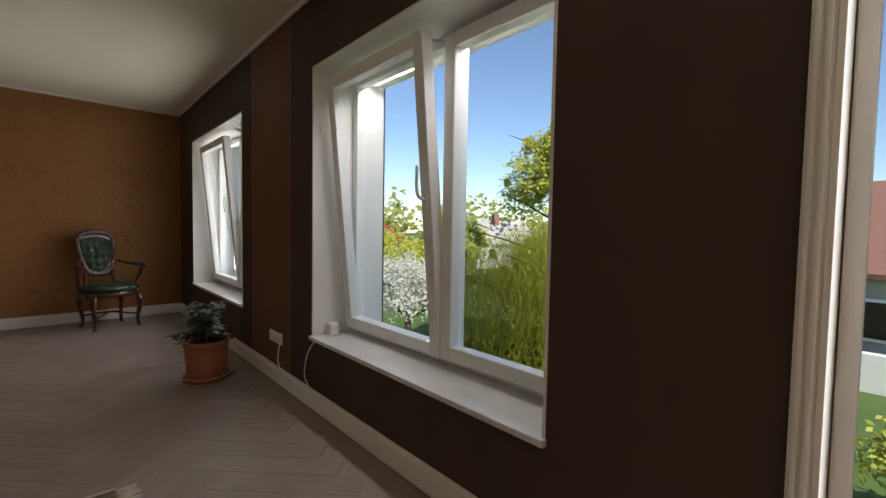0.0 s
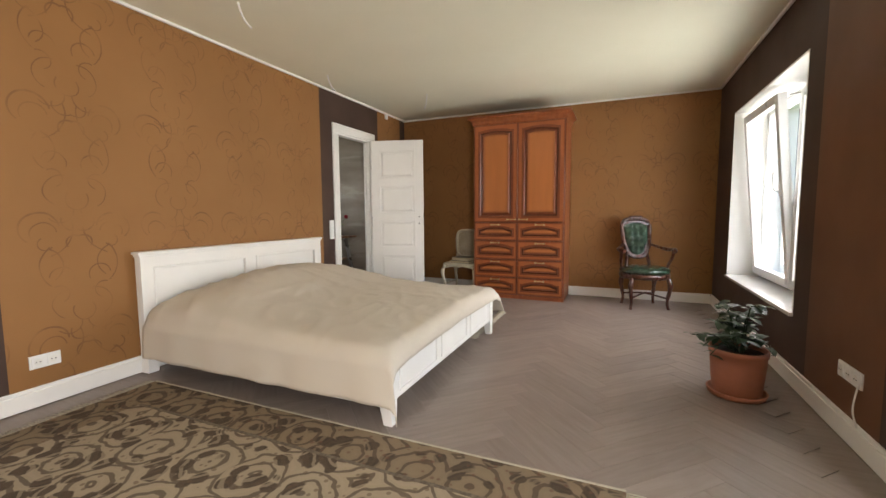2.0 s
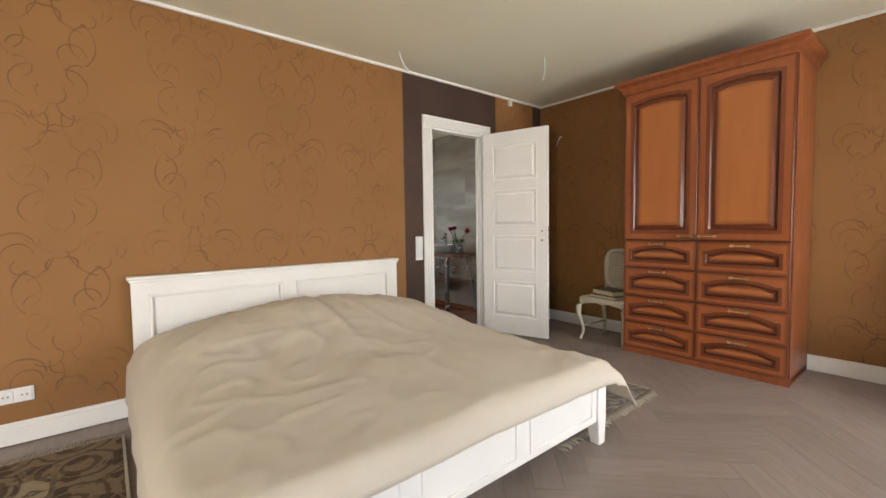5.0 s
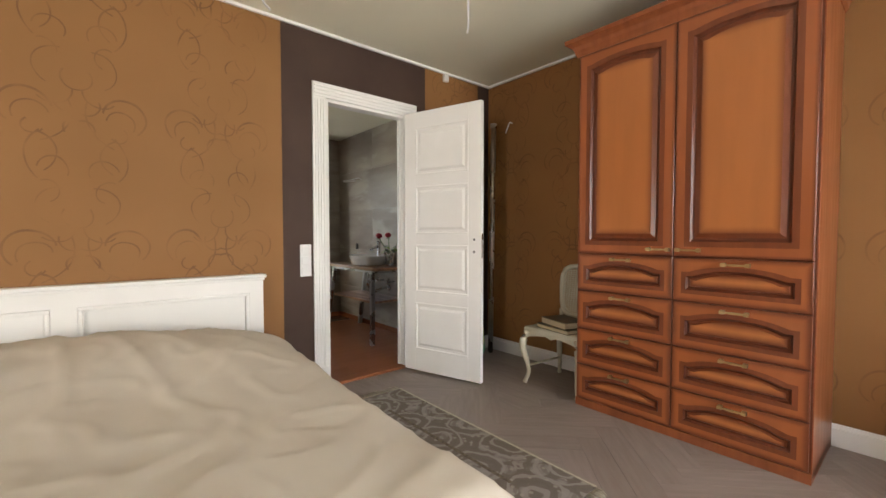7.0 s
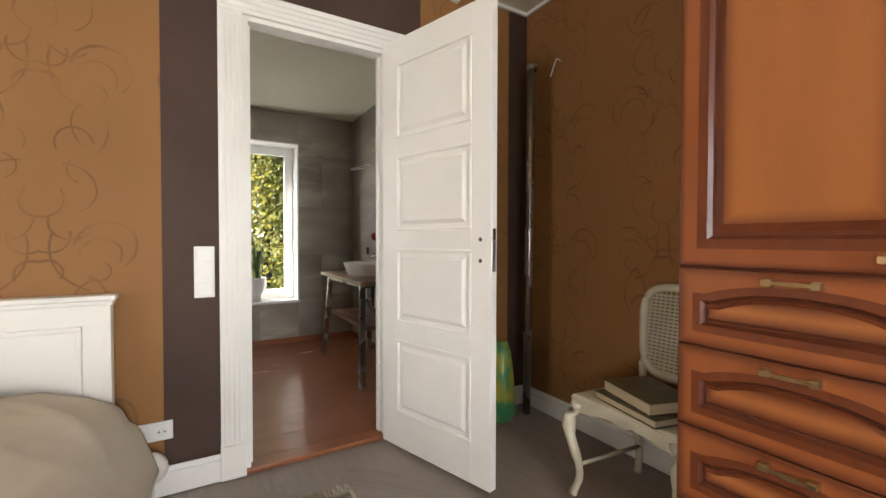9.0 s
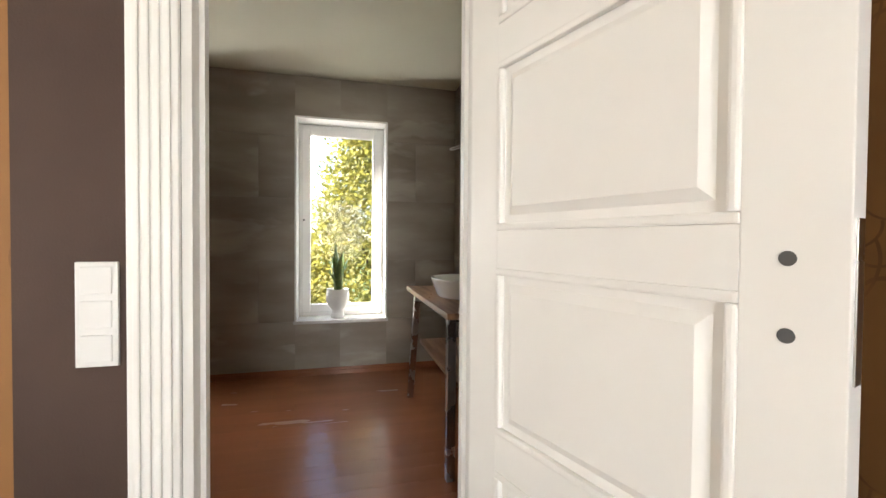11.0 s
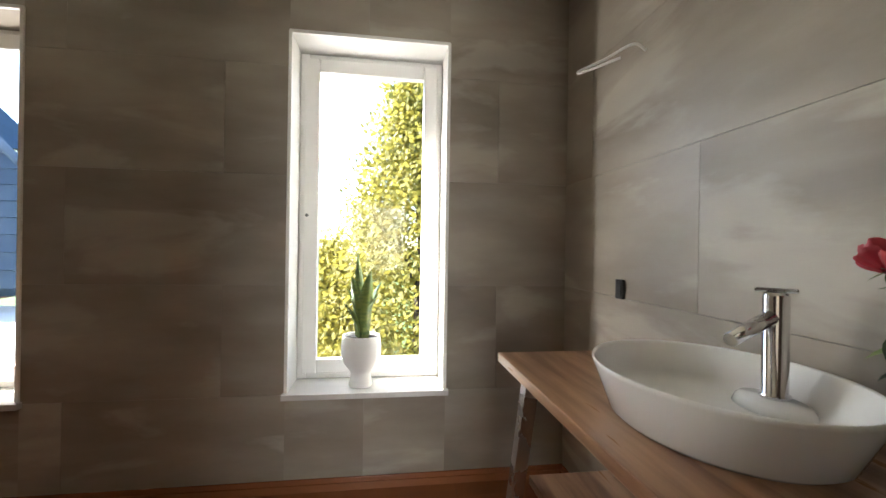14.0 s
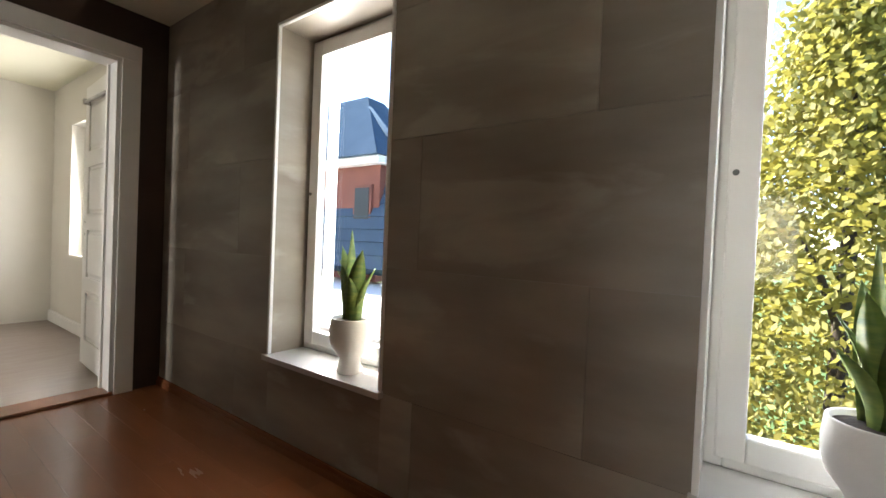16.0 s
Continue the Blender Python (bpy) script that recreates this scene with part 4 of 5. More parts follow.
        part("arm", tube(bmesh.new(), curve_pts([(s * 0.155, 0.275, 0.72), (s * 0.265, 0.10, 0.675), (s * 0.300, -0.06, 0.675), (s * 0.275, -0.13, 0.66)]), [0.016] * 8 + [0.022] * 8 + [0.026] * 9, 10), MAHOG, c)
        part("arm_post", tube(bmesh.new(), curve_pts([(s * 0.245, -0.04, 0.39), (s * 0.262, 0.0, 0.48), (s * 0.285, -0.05, 0.58), (s * 0.290, -0.07, 0.67)]), 0.017, 10), MAHOG, c)


armchair()


def side_chair():
    c = thing("side_chair", "small cream-painted chair with a cane back and cabriole legs", "chair", at=(-1.515, 6.255, 0))
    pts = [(-0.225, -0.205), (0.225, -0.205), (0.19, 0.19), (-0.19, 0.19)]
    bm = bmesh.new()
    loft(bm, [[(x * s, y * s, z) for x, y in pts] for s, z in ((0.98, 0.392), (1.03, 0.398), (1.03, 0.418), (0.99, 0.424))])
    bmesh.ops.bevel(bm, geom=bm.edges[:], offset=0.004, segments=2, affect="EDGES")
    part("seat", bm, CREAMW, c)
    for nm, a, b in (("front", 0, 1), ("left", 3, 0), ("right", 1, 2), ("back", 2, 3)):
        p, q = Vector((*pts[a], 0)) * 0.97, Vector((*pts[b], 0)) * 0.97
        d = (q - p)
        nrm = Vector((d.y, -d.x, 0)).normalized() * 0.018
        low = [p + d * k / 10 + Vector((0, 0, 0.345 + 0.03 * math.sin(math.pi * k / 10) - (0.018 if k == 5 else 0))) for k in range(11)]
        top = [p + d * k / 10 + Vector((0, 0, 0.393)) for k in range(10, -1, -1)]
        part("apron", loft(bmesh.new(), [low + top, [v - nrm for v in low + top]]), CREAMW, c)
    for x, y in pts:
        sx, sy = (0.02 if x > 0 else -0.02), (0.025 if y > 0 else -0.02)
        part("leg", turned_leg(x * 0.93, y * 0.93, 0.392, (sx, sy), 0.95), CREAMW, c)
    for a, b in (((-0.2, -0.18, 0.13), (-0.17, 0.17, 0.13)), ((0.2, -0.18, 0.13), (0.17, 0.17, 0.13))):
        part("stretcher", tube(bmesh.new(), [a, b], 0.009, 8), CREAMW, c)
    ring = []
    for i in range(36):
        a = 2 * math.pi * i / 36
        x, z = math.cos(a), math.sin(a)
        ring.append((math.copysign(abs(x) ** 0.5, x) * (0.175 + 0.02 * z), 0.20 + 0.03 * z, 0.665 + math.copysign(abs(z) ** 0.5, z) * 0.185 + (0.012 * (1 - x * x) if z > 0 else 0)))
    bf = part("back_frame", tube(bmesh.new(), [Vector(p) for p in ring] + [Vector(ring[0])], 0.019, 10), CREAMW, c)
    for i in range(22):
        z = 0.50 + i * 0.0155
        part("cane", box(-0.175, 0.175, 0.198 + (z - 0.665) * 0.16, 0.202 + (z - 0.665) * 0.16, z - 0.0045, z + 0.0045), CREAMW, bf)
    for i in range(15):
        x = -0.154 + i * 0.022
        bm = loft(bmesh.new(), [[(x + dx, 0.203 + dy + (z - 0.665) * 0.16, z) for dx, dy in ((-0.003, 0), (0.003, 0), (0.003, 0.003), (-0.003, 0.003))] for z in (0.49, 0.845)])
        part("cane", bm, CREAMW, bf)
    for s in (-1, 1):
        part("back_post", tube(bmesh.new(), [(s * 0.16, 0.175, 0.41), (s * 0.165, 0.18, 0.52)], 0.017, 8), CREAMW, c)
    # books on the seat
    for z, w, h, d, rz, lab in ((0.424, 0.31, 0.030, 0.24, -12, "thin dark cloth-bound book on the chair"), (0.454, 0.27, 0.046, 0.20, -18, "thick old book with gilt pages lying on the chair")):
        b = thing("book", lab, "book", "books on the chair", (-1.49, 6.18, z), rz)
        part("page_block", box(-w / 2 + 0.004, w / 2 - 0.004, -d / 2 + 0.004, d / 2 - 0.003, 0.004, h - 0.004), PAGES, b, "yellowed page block")
        part("cover", box(-w / 2, w / 2, -d / 2, d / 2, 0, 0.004, 0.001), BOOKC, b)
        part("cover", box(-w / 2, w / 2, -d / 2, d / 2, h - 0.004, h, 0.001), BOOKC, b)
        part("spine", box(-w / 2, w / 2, d / 2 - 0.003, d / 2 + 0.003, 0, h, 0.002), BOOKC, b)


side_chair()


def leaf_blade(bm, base, tip, width, sag=0.0, fold=0.25, n=5):
    """One leaf as a folded, pointed blade with thickness from its fold."""
    base, tip = Vector(base), Vector(tip)
    d = tip - base
    side = d.cross(Vector((0, 0, 1)))
    side = side.normalized() if side.length > 1e-5 else Vector((1, 0, 0))
    up = side.cross(d).normalized()
    prev = None
    for i in range(n + 1):
        t = i / n
        w = width * math.sin(math.pi * min(1, 0.08 + 0.92 * t)) ** 0.8
        c = base + d * t - Vector((0, 0, sag * t * t))
        row = [bm.verts.new(c - side * w + up * w * fold), bm.verts.new(c), bm.verts.new(c + side * w + up * w * fold)]
        if prev:
            for k in (0, 1):
                f = bm.faces.new((prev[k], prev[k + 1], row[k + 1], row[k]))
                f.smooth = True
        prev = row


def potted_plant():
    rng = random.Random(4)
    p = thing("potted_plant", "leafy dark green house plant in a terracotta pot", "potted plant", at=(1.20, 3.70, 0))
    part("pot", rev(bmesh.new(), [(0.118, 0.012), (0.128, 0.03), (0.143, 0.20), (0.145, 0.25), (0.152, 0.255), (0.154, 0.285), (0.150, 0.292), (0.140, 0.288), (0.135, 0.25), (0.05, 0.245)], 40), TERRA, p)
    part("saucer", rev(bmesh.new(), [(0.12, 0.0), (0.150, 0.004), (0.158, 0.03), (0.150, 0.034), (0.142, 0.014), (0.05, 0.012)], 40), TERRA, p)
    part("soil", rev(bmesh.new(), [(0.134, 0.25), (0.136, 0.262), (0.07, 0.268), (0.01, 0.27)], 28), SOIL, p)
    for k in range(26):
        a, ln = rng.uniform(0, 6.28), rng.uniform(0.10, 0.27)
        h = rng.uniform(0.10, 0.30) if ln < 0.2 else rng.uniform(-0.06, 0.16)
        e = Vector((math.cos(a) * ln, math.sin(a) * ln, 0.27 + h))
        if e.x > 0.22:
            e.x = 0.22
        st = curve_pts([(math.cos(a) * 0.03, math.sin(a) * 0.03, 0.26), (e.x * 0.5, e.y * 0.5, 0.27 + max(h, 0.08) * 0.9), tuple(e)], 5)
        bm = tube(bmesh.new(), st, 0.0028, 5)
        for q in range(10):
            c = st[int((0.35 + 0.65 * q / 9) * (len(st) - 1))]
            b = rng.uniform(0, 6.28)
            l = rng.uniform(0.05, 0.085)
            leaf_blade(bm, c, c + Vector((math.cos(b) * l, math.sin(b) * l, rng.uniform(-0.02, 0.04))), rng.uniform(0.015, 0.024), 0.02, 0.2, 4)
        part("stem_with_leaves", bm, LEAF, p)


potted_plant()


def rug(name, label, x0, x1, y0, y1, field, border, fringe_x):
    r = thing(name, label, "rug", at=((x0 + x1) / 2, (y0 + y1) / 2, 0))
    w, d = (x1 - x0) / 2, (y1 - y0) / 2
    bm = bmesh.new()
    b = 0.26
    for q in ((-w, w, -d, -d + b), (-w, w, d - b, d), (-w, -w + b, -d + b, d - b), (w - b, w, -d + b, d - b)):
        bx(bm, *q, 0.003, 0.011)
    part("border", bm, border, r, "patterned border")
    part("field", box(-w + b, w - b, -d + b, d - b, 0.003, 0.011), field, r)
    for q in ((-w, w, -d - 0.006, -d + 0.008), (-w, w, d - 0.008, d + 0.006)):
        part("selvedge", box(*q, 0.0035, 0.0125, 0.002), FRINGE, r, "pale bound edge")
    for q in ((-w + b, w - b, -d + b - 0.010, -d + b + 0.010), (-w + b, w - b, d - b - 0.010, d - b + 0.010)):
        part("guard_stripe", box(*q, 0.0035, 0.0122, 0.002), GUARD, r, "dark guard stripe")
    rng = random.Random(9)
    for s in (-1, 1):
        bm = bmesh.new()
        y = -d
        while y < d:
            l = rng.uniform(0.05, 0.085)
            tube(bm, [(s * w, y, 0.006), (s * (w + l * 0.5), y + rng.uniform(-0.006, 0.006), 0.006), (s * (w + l), y + rng.uniform(-0.012, 0.012), 0.004)], 0.003, 4)
            y += 0.011
        part("fringe", bm, FRINGE, r, "pale knotted fringe")


rug("persian_rug", "large brown and beige patterned oriental rug", -2.30, 0.57, 0.35, 2.46, RUG1, RUG2, True)
rug("bedside_rug", "faded grey-beige oriental rug beside the bed", -2.21, -0.70, 4.16, 5.24, RUG3, RUG3, True)


def plate(name, label, at, gangs, vertical, kind, axis=1, cat="switch"):
    """A wall plate with rockers or sockets, standing proud of the wall at x = at.x (axis: way it faces)."""
    p = thing(name, label, cat, at=at)
    n = gangs
    w, h = (0.078, 0.074 * n) if vertical else (0.074 * n, 0.078)
    part("frame", box(*sorted((0, 0.010 * axis)), -w / 2, w / 2, -h / 2, h / 2, 0.003), PVC, p)
    for k in range(n):
        o = (k - (n - 1) / 2) * 0.072
        y, z = (0, o) if vertical else (o, 0)
        part("rocker" if kind == "switch" else "socket_insert", box(*sorted((0.008 * axis, 0.0145 * axis)), y - 0.029, y + 0.029, z - 0.029, z + 0.029, 0.003), PVC, p)
        if kind != "switch":
            bm = rev(bmesh.new(), [(0.020, 0.0), (0.020, 0.001)], 20)
            for dy in (-0.0095, 0.0095):
                rev(bm, [(0.003, 0.001), (0.003, 0.0015)], 8, dy, 0)
            for v in bm.verts:
                v.co = Vector(((0.0145 + v.co.z) * axis, y + v.co.x, z + v.co.y))
            part("socket_well", bm, MATTECER, p)
            for dy in (-0.0095, 0.0095):
                bm = box(*sorted((0.0155 * axis, 0.0165 * axis)), y + dy - 0.003, y + dy + 0.003, z - 0.003, z + 0.003)
                part("pin_hole", bm, BLACK, p)
    return p


plate("light_switch", "white three-gang light switch beside the bathroom door", (XL, 4.715, 0.93), 3, True, "switch")
plate("light_switch", "white two-gang light switch beside the hall door", (XL, 1.70, 0.97), 2, True, "switch")
plate("wall_socket", "white double wall socket above the skirting", (XL, 2.02, 0.262), 2, False, "socket", cat="socket")
plate("wall_socket", "white double wall socket beside the bed", (XL, 4.52, 0.272), 2, False, "socket", cat="socket")
plate("wall_socket", "white triple wall socket with a plugged cable", (XR, 3.30, 0.325), 3, False, "socket", -1, "socket")
t = thing("thermostat", "small round white wall thermostat", "thermostat", at=(XL, 1.69, 1.42))
bm = rev(bmesh.new(), [(0.036, 0.0), (0.036, 0.010), (0.030, 0.014), (0.002, 0.015)], 24)
for v in bm.verts:
    v.co = Vector((v.co.z, v.co.x, v.co.y))
part("cover", bm, PVC, t)
t = thing("globe_lamp", "small white globe night lamp under the socket", "lamp", at=(-2.52, 4.52, 0))
bm = bmesh.new()
bmesh.ops.create_uvsphere(bm, u_segments=24, v_segments=16, radius=0.062)
for v in bm.verts:
    v.co.z += 0.155
for f in bm.faces:
    f.smooth = True
part("globe", bm, MATTECER, t, "white glass globe")
part("foot", rev(bmesh.new(), [(0.045, 0.0), (0.045, 0.01), (0.015, 0.02), (0.013, 0.10), (0.03, 0.105)], 20), PVC, t)
single("sensor_box", box(XL, XL + 0.03, 5.965, 6.015, 2.455, 2.515, 0.005), PVC, "small white plastic box under the ceiling", "sensor")


def cable(name, label, pts, r=0.004, material=None):
    return single(name, tube(bmesh.new(), curve_pts(pts), r, 8), material or PVC, label, "cable")


for x, y, s in ((-2.29, 4.33, 1), (-1.65, 5.37, -1), (-1.89, 2.90, 1)):
    cable("ceiling_cable", "short loose white cable end hanging from the ceiling", [(x, y, ZC), (x + 0.01 * s, y + 0.01, ZC - 0.06), (x + 0.03 * s, y + 0.03, ZC - 0.12), (x + 0.06 * s, y + 0.05, ZC - 0.16)], 0.0065)
cable("wall_cable", "short white cable end sticking out of the wall", [(-2.30, YN, 2.13), (-2.295, YN - 0.04, 2.13), (-2.31, YN - 0.05, 2.09), (-2.335, YN - 0.05, 2.04)], 0.004)
cable("power_cable", "thin white cable hanging from the window sill", [(XR - 0.012, 2.66, 0.43), (XR - 0.02, 2.74, 0.33), (XR - 0.03, 2.76, 0.2), (XR - 0.025, 2.70, 0.13)], 0.004)
cable("power_cable", "thin cable below the wall socket", [(XR - 0.016, 3.20, 0.30), (XR - 0.04, 3.17, 0.2), (XR - 0.03, 3.15, 0.125)], 0.004)
single("window_gadget", box(1.64, 1.70, 2.62, 2.69, 0.456, 0.53, 0.01), PVC, "small white plastic box on the window sill", "device")
bm = tube(bmesh.new(), [(-2.45, 6.43, 0.0), (-2.44, 6.45, 2.12)], 0.024, 14)
rev(bm, [(0.032, 2.10), (0.032, 2.135), (0.02, 2.14)], 16, -2.44, 6.45)
single("curtain_pole", bm, STEEL, "long chrome pole leaning in the corner", "pole")
bm = bmesh.new()
loft(bm, [[(-2.50 + sx * s + 0.01 * math.sin(z * 40), 6.24 + sy * s * 0.5, z) for sx, sy in ((-0.11, -0.1), (0, -0.13), (0.11, -0.1), (0.11, 0.1), (0, 0.13), (-0.11, 0.1))] for z, s in ((0.0, 0.8), (0.06, 1.0), (0.25, 0.95), (0.42, 0.8), (0.47, 0.55))], smooth=True)
single("plastic_bag", bm, mat("green_plastic", (0.05, 0.26, 0.10), 0.35, (0.50, 0.42, 0.04), 6, 0.3, 30, contrast=3), "green and yellow plastic bag behind the door", "bag")


# ---- bathroom things ----
def vanity():
    x0, x1, y0, y1, zt = -4.377, -3.268, 5.655, 6.165, 0.78
    v = thing("vanity_table", "walnut washstand on splayed steel legs with a lower shelf", "vanity table")
    part("tabletop", box(x0, x1, y0, y1, zt - 0.028, zt, 0.004), WALNUT, v, "oiled walnut top")
    part("shelf", box(-4.30, -3.42, 5.735, 6.10, 0.405, 0.430, 0.003), WALNUT, v, "walnut lower shelf")
    for a, b in (((-4.20, 5.70, zt - 0.028), (-4.41, 5.69, 0)), ((-3.375, 5.70, zt - 0.028), (-3.375, 5.70, 0)), ((-4.20, 6.10, zt - 0.028), (-4.41, 6.13, 0)), ((-3.43, 6.10, zt - 0.028), (-3.30, 6.14, 0))):
        s = 0.019
        bm = loft(bmesh.new(), [[(p[0] + dx, p[1] + dy, p[2]) for dx, dy in ((-s, -s), (s, -s), (s, s), (-s, s))] for p in (b, a)])
        part("leg", bm, STEEL, v, "square polished steel leg")
    for p, q in (((-4.20, 5.70), (-4.20, 6.10)), ((-3.40, 5.70), (-3.42, 6.10))):
        part("crossbar", box(min(p[0], q[0]) - 0.015, max(p[0], q[0]) + 0.015, p[1], q[1], zt - 0.06, zt - 0.03), STEEL, v)
    part("apron_bar", box(-4.2, -3.375, 5.69, 5.715, zt - 0.055, zt - 0.029, 0.002), STEEL, v)


vanity()
BC = (-3.815, 5.915)
b = thing("washbasin", "white oval ceramic countertop basin", "washbasin", at=(*BC, 0.78))
part("bowl", rev(bmesh.new(), [(0.80, 0.0), (0.84, 0.008), (0.99, 0.094), (1.0, 0.101), (0.99, 0.104), (0.965, 0.100), (0.86, 0.040), (0.70, 0.022), (0.10, 0.018), (0.04, 0.016)], 56, 0, 0, 0.255, 0.205), CERAM, b)
part("drain", rev(bmesh.new(), [(0.022, 0.0165), (0.024, 0.021), (0.018, 0.023), (0.002, 0.024)], 20), CHROME, b, "chrome drain cap")
part("tap_deck", rev(bmesh.new(), [(1.15, 0.016), (1.0, 0.036), (0.9, 0.042), (0.02, 0.044)], 32, 0.0, 0.130, 0.075, 0.045), CERAM, b, "flat ceramic tap deck")
f = thing("basin_tap", "tall chrome single-lever basin tap", "tap", at=(BC[0] - 0.005, BC[1] + 0.138, 0.824), rz=42)
part("body", rev(bmesh.new(), [(0.026, 0.0), (0.026, 0.006), (0.022, 0.008), (0.022, 0.197), (0.019, 0.203), (0.002, 0.204)], 28), CHROME, f)
part("spout", tube(bmesh.new(), [(0, 0, 0.160), (-0.04, -0.07, 0.135), (-0.063, -0.112, 0.119)], [0.015, 0.014, 0.013], 16), CHROME, f)
part("lever", box(-0.034, 0.034, -0.008, 0.008, 0.204, 0.213, 0.003), CHROME, f)


def vase_roses():
    rng = random.Random(7)
    vx, vy, vz = -3.50, 5.98, 0.78
    v = thing("crystal_vase", "cut crystal vase half full of water", "vase", at=(vx, vy, vz))
    bm = bmesh.new()
    seg = 28
    rings = []
    prof = [(0.032, 0.0), (0.040, 0.008), (0.041, 0.020), (0.040, 0.034), (0.031, 0.050), (0.037, 0.062), (0.041, 0.078), (0.044, 0.094), (0.047, 0.110), (0.049, 0.126), (0.051, 0.142), (0.052, 0.152), (0.052, 0.160)]
    for r, z in prof:
        rings.append([(r * (1 + (0.07 if (i + round(z / 0.016)) % 2 else -0.06) * (1 if 0.056 < z < 0.150 else 0.35)) * math.cos(2 * math.pi * (i + 4 * z) / seg), r * (1 + (0.07 if (i + round(z / 0.016)) % 2 else -0.06) * (1 if 0.056 < z < 0.150 else 0.35)) * math.sin(2 * math.pi * (i + 4 * z) / seg), z) for i in range(seg)])
    inner = [(0.047, 0.160), (0.041, 0.12), (0.033, 0.08), (0.025, 0.055), (0.027, 0.02)]
    for r, z in inner:
        rings.append([(r * math.cos(2 * math.pi * (i + 4 * z) / seg), r * math.sin(2 * math.pi * (i + 4 * z) / seg), z) for i in range(seg)])
    loft(bm, rings)
    part("body", bm, CRYSTAL, v)
    tips = [(0.045, -0.15, 0.312), (-0.155, 0.09, 0.318), (0.145, 0.045, 0.285)]
    for k, (dx, dy, dz) in enumerate(tips):
        r = thing("rose", "deep red rose with green leaves standing in the vase", "rose", "roses in the vase", (vx, vy, vz))
        st = curve_pts([(-dx * 0.14, -dy * 0.14, 0.022), (dx * 0.12, dy * 0.2, 0.16), (dx * 0.55, dy * 0.6, dz * 0.72), (dx * 0.94, dy * 0.95, dz - 0.02)], 8)
        part("stem", tube(bmesh.new(), st, 0.0034, 8), STEM, r)
        head = Vector((dx, dy, dz))
        tilt = Euler((radians(rng.uniform(-15, 15)), radians(dx * 210), 0)).to_matrix()
        for layer, (n, rr, hh, open_) in enumerate(((3, 0.008, 0.050, 0.0), (4, 0.014, 0.053, 0.05), (5, 0.020, 0.053, 0.12), (6, 0.025, 0.049, 0.25), (6, 0.028, 0.040, 0.75))):
            for i in range(n):
                a = 2 * math.pi * i / n + layer * 0.7 + rng.uniform(-0.2, 0.2)
                bm = bmesh.new()
                g = []
                for p in range(6):
                    row = []
                    for q in range(7):
                        s, tt = p / 5, q / 6 * 2 - 1
                        width = (3.4 / n) * (0.55 + 0.45 * math.sin(math.pi * min(0.9, s * 0.75 + 0.15)))
                        ang = a + tt * width
                        rad = rr * (0.25 + 0.85 * math.sin(math.pi * (0.06 + 0.66 * s))) + open_ * 0.012 * s ** 3 + 0.0015 * math.sin(5 * tt + i)
                        z = hh * s * (1 - 0.08 * tt * tt) - open_ * 0.012 * s ** 4
                        row.append(bm.verts.new(head + tilt @ Vector((math.cos(ang) * rad, math.sin(ang) * rad, z - 0.02))))
                    g.append(row)
                for p in range(5):
                    for q in range(6):
                        fc = bm.faces.new((g[p][q], g[p + 1][q], g[p + 1][q + 1], g[p][q + 1]))
                        fc.smooth = True
                part("petal", bm, ROSE, r)
        bm = bmesh.new()
        for i in range(5):
            a = 2 * math.pi * i / 5
            leaf_blade(bm, head + tilt @ Vector((0, 0, -0.022)), head + tilt @ Vector((math.cos(a) * 0.03, math.sin(a) * 0.03, -0.026)), 0.006, 0.005)
        part("sepals", bm, STEM, r)
        for i in range(4):
            c = Vector(st[8 + i * 2])
            a = rng.uniform(-0.6, 0.6) + (math.pi if dx < 0 else 0) + (i - 1.5) * 0.9
            bm = bmesh.new()
            e = c + Vector((math.cos(a) * 0.075, math.sin(a) * 0.05 - 0.015, rng.uniform(-0.035, 0.02)))
            tube(bm, [c, c.lerp(e, 0.3)], 0.0015, 5)
            leaf_blade(bm, c.lerp(e, 0.25), e, 0.022, 0.02, 0.22, 6)
            part("leaf", bm, LEAF if i % 2 else SNAKE, r)


vase_roses()


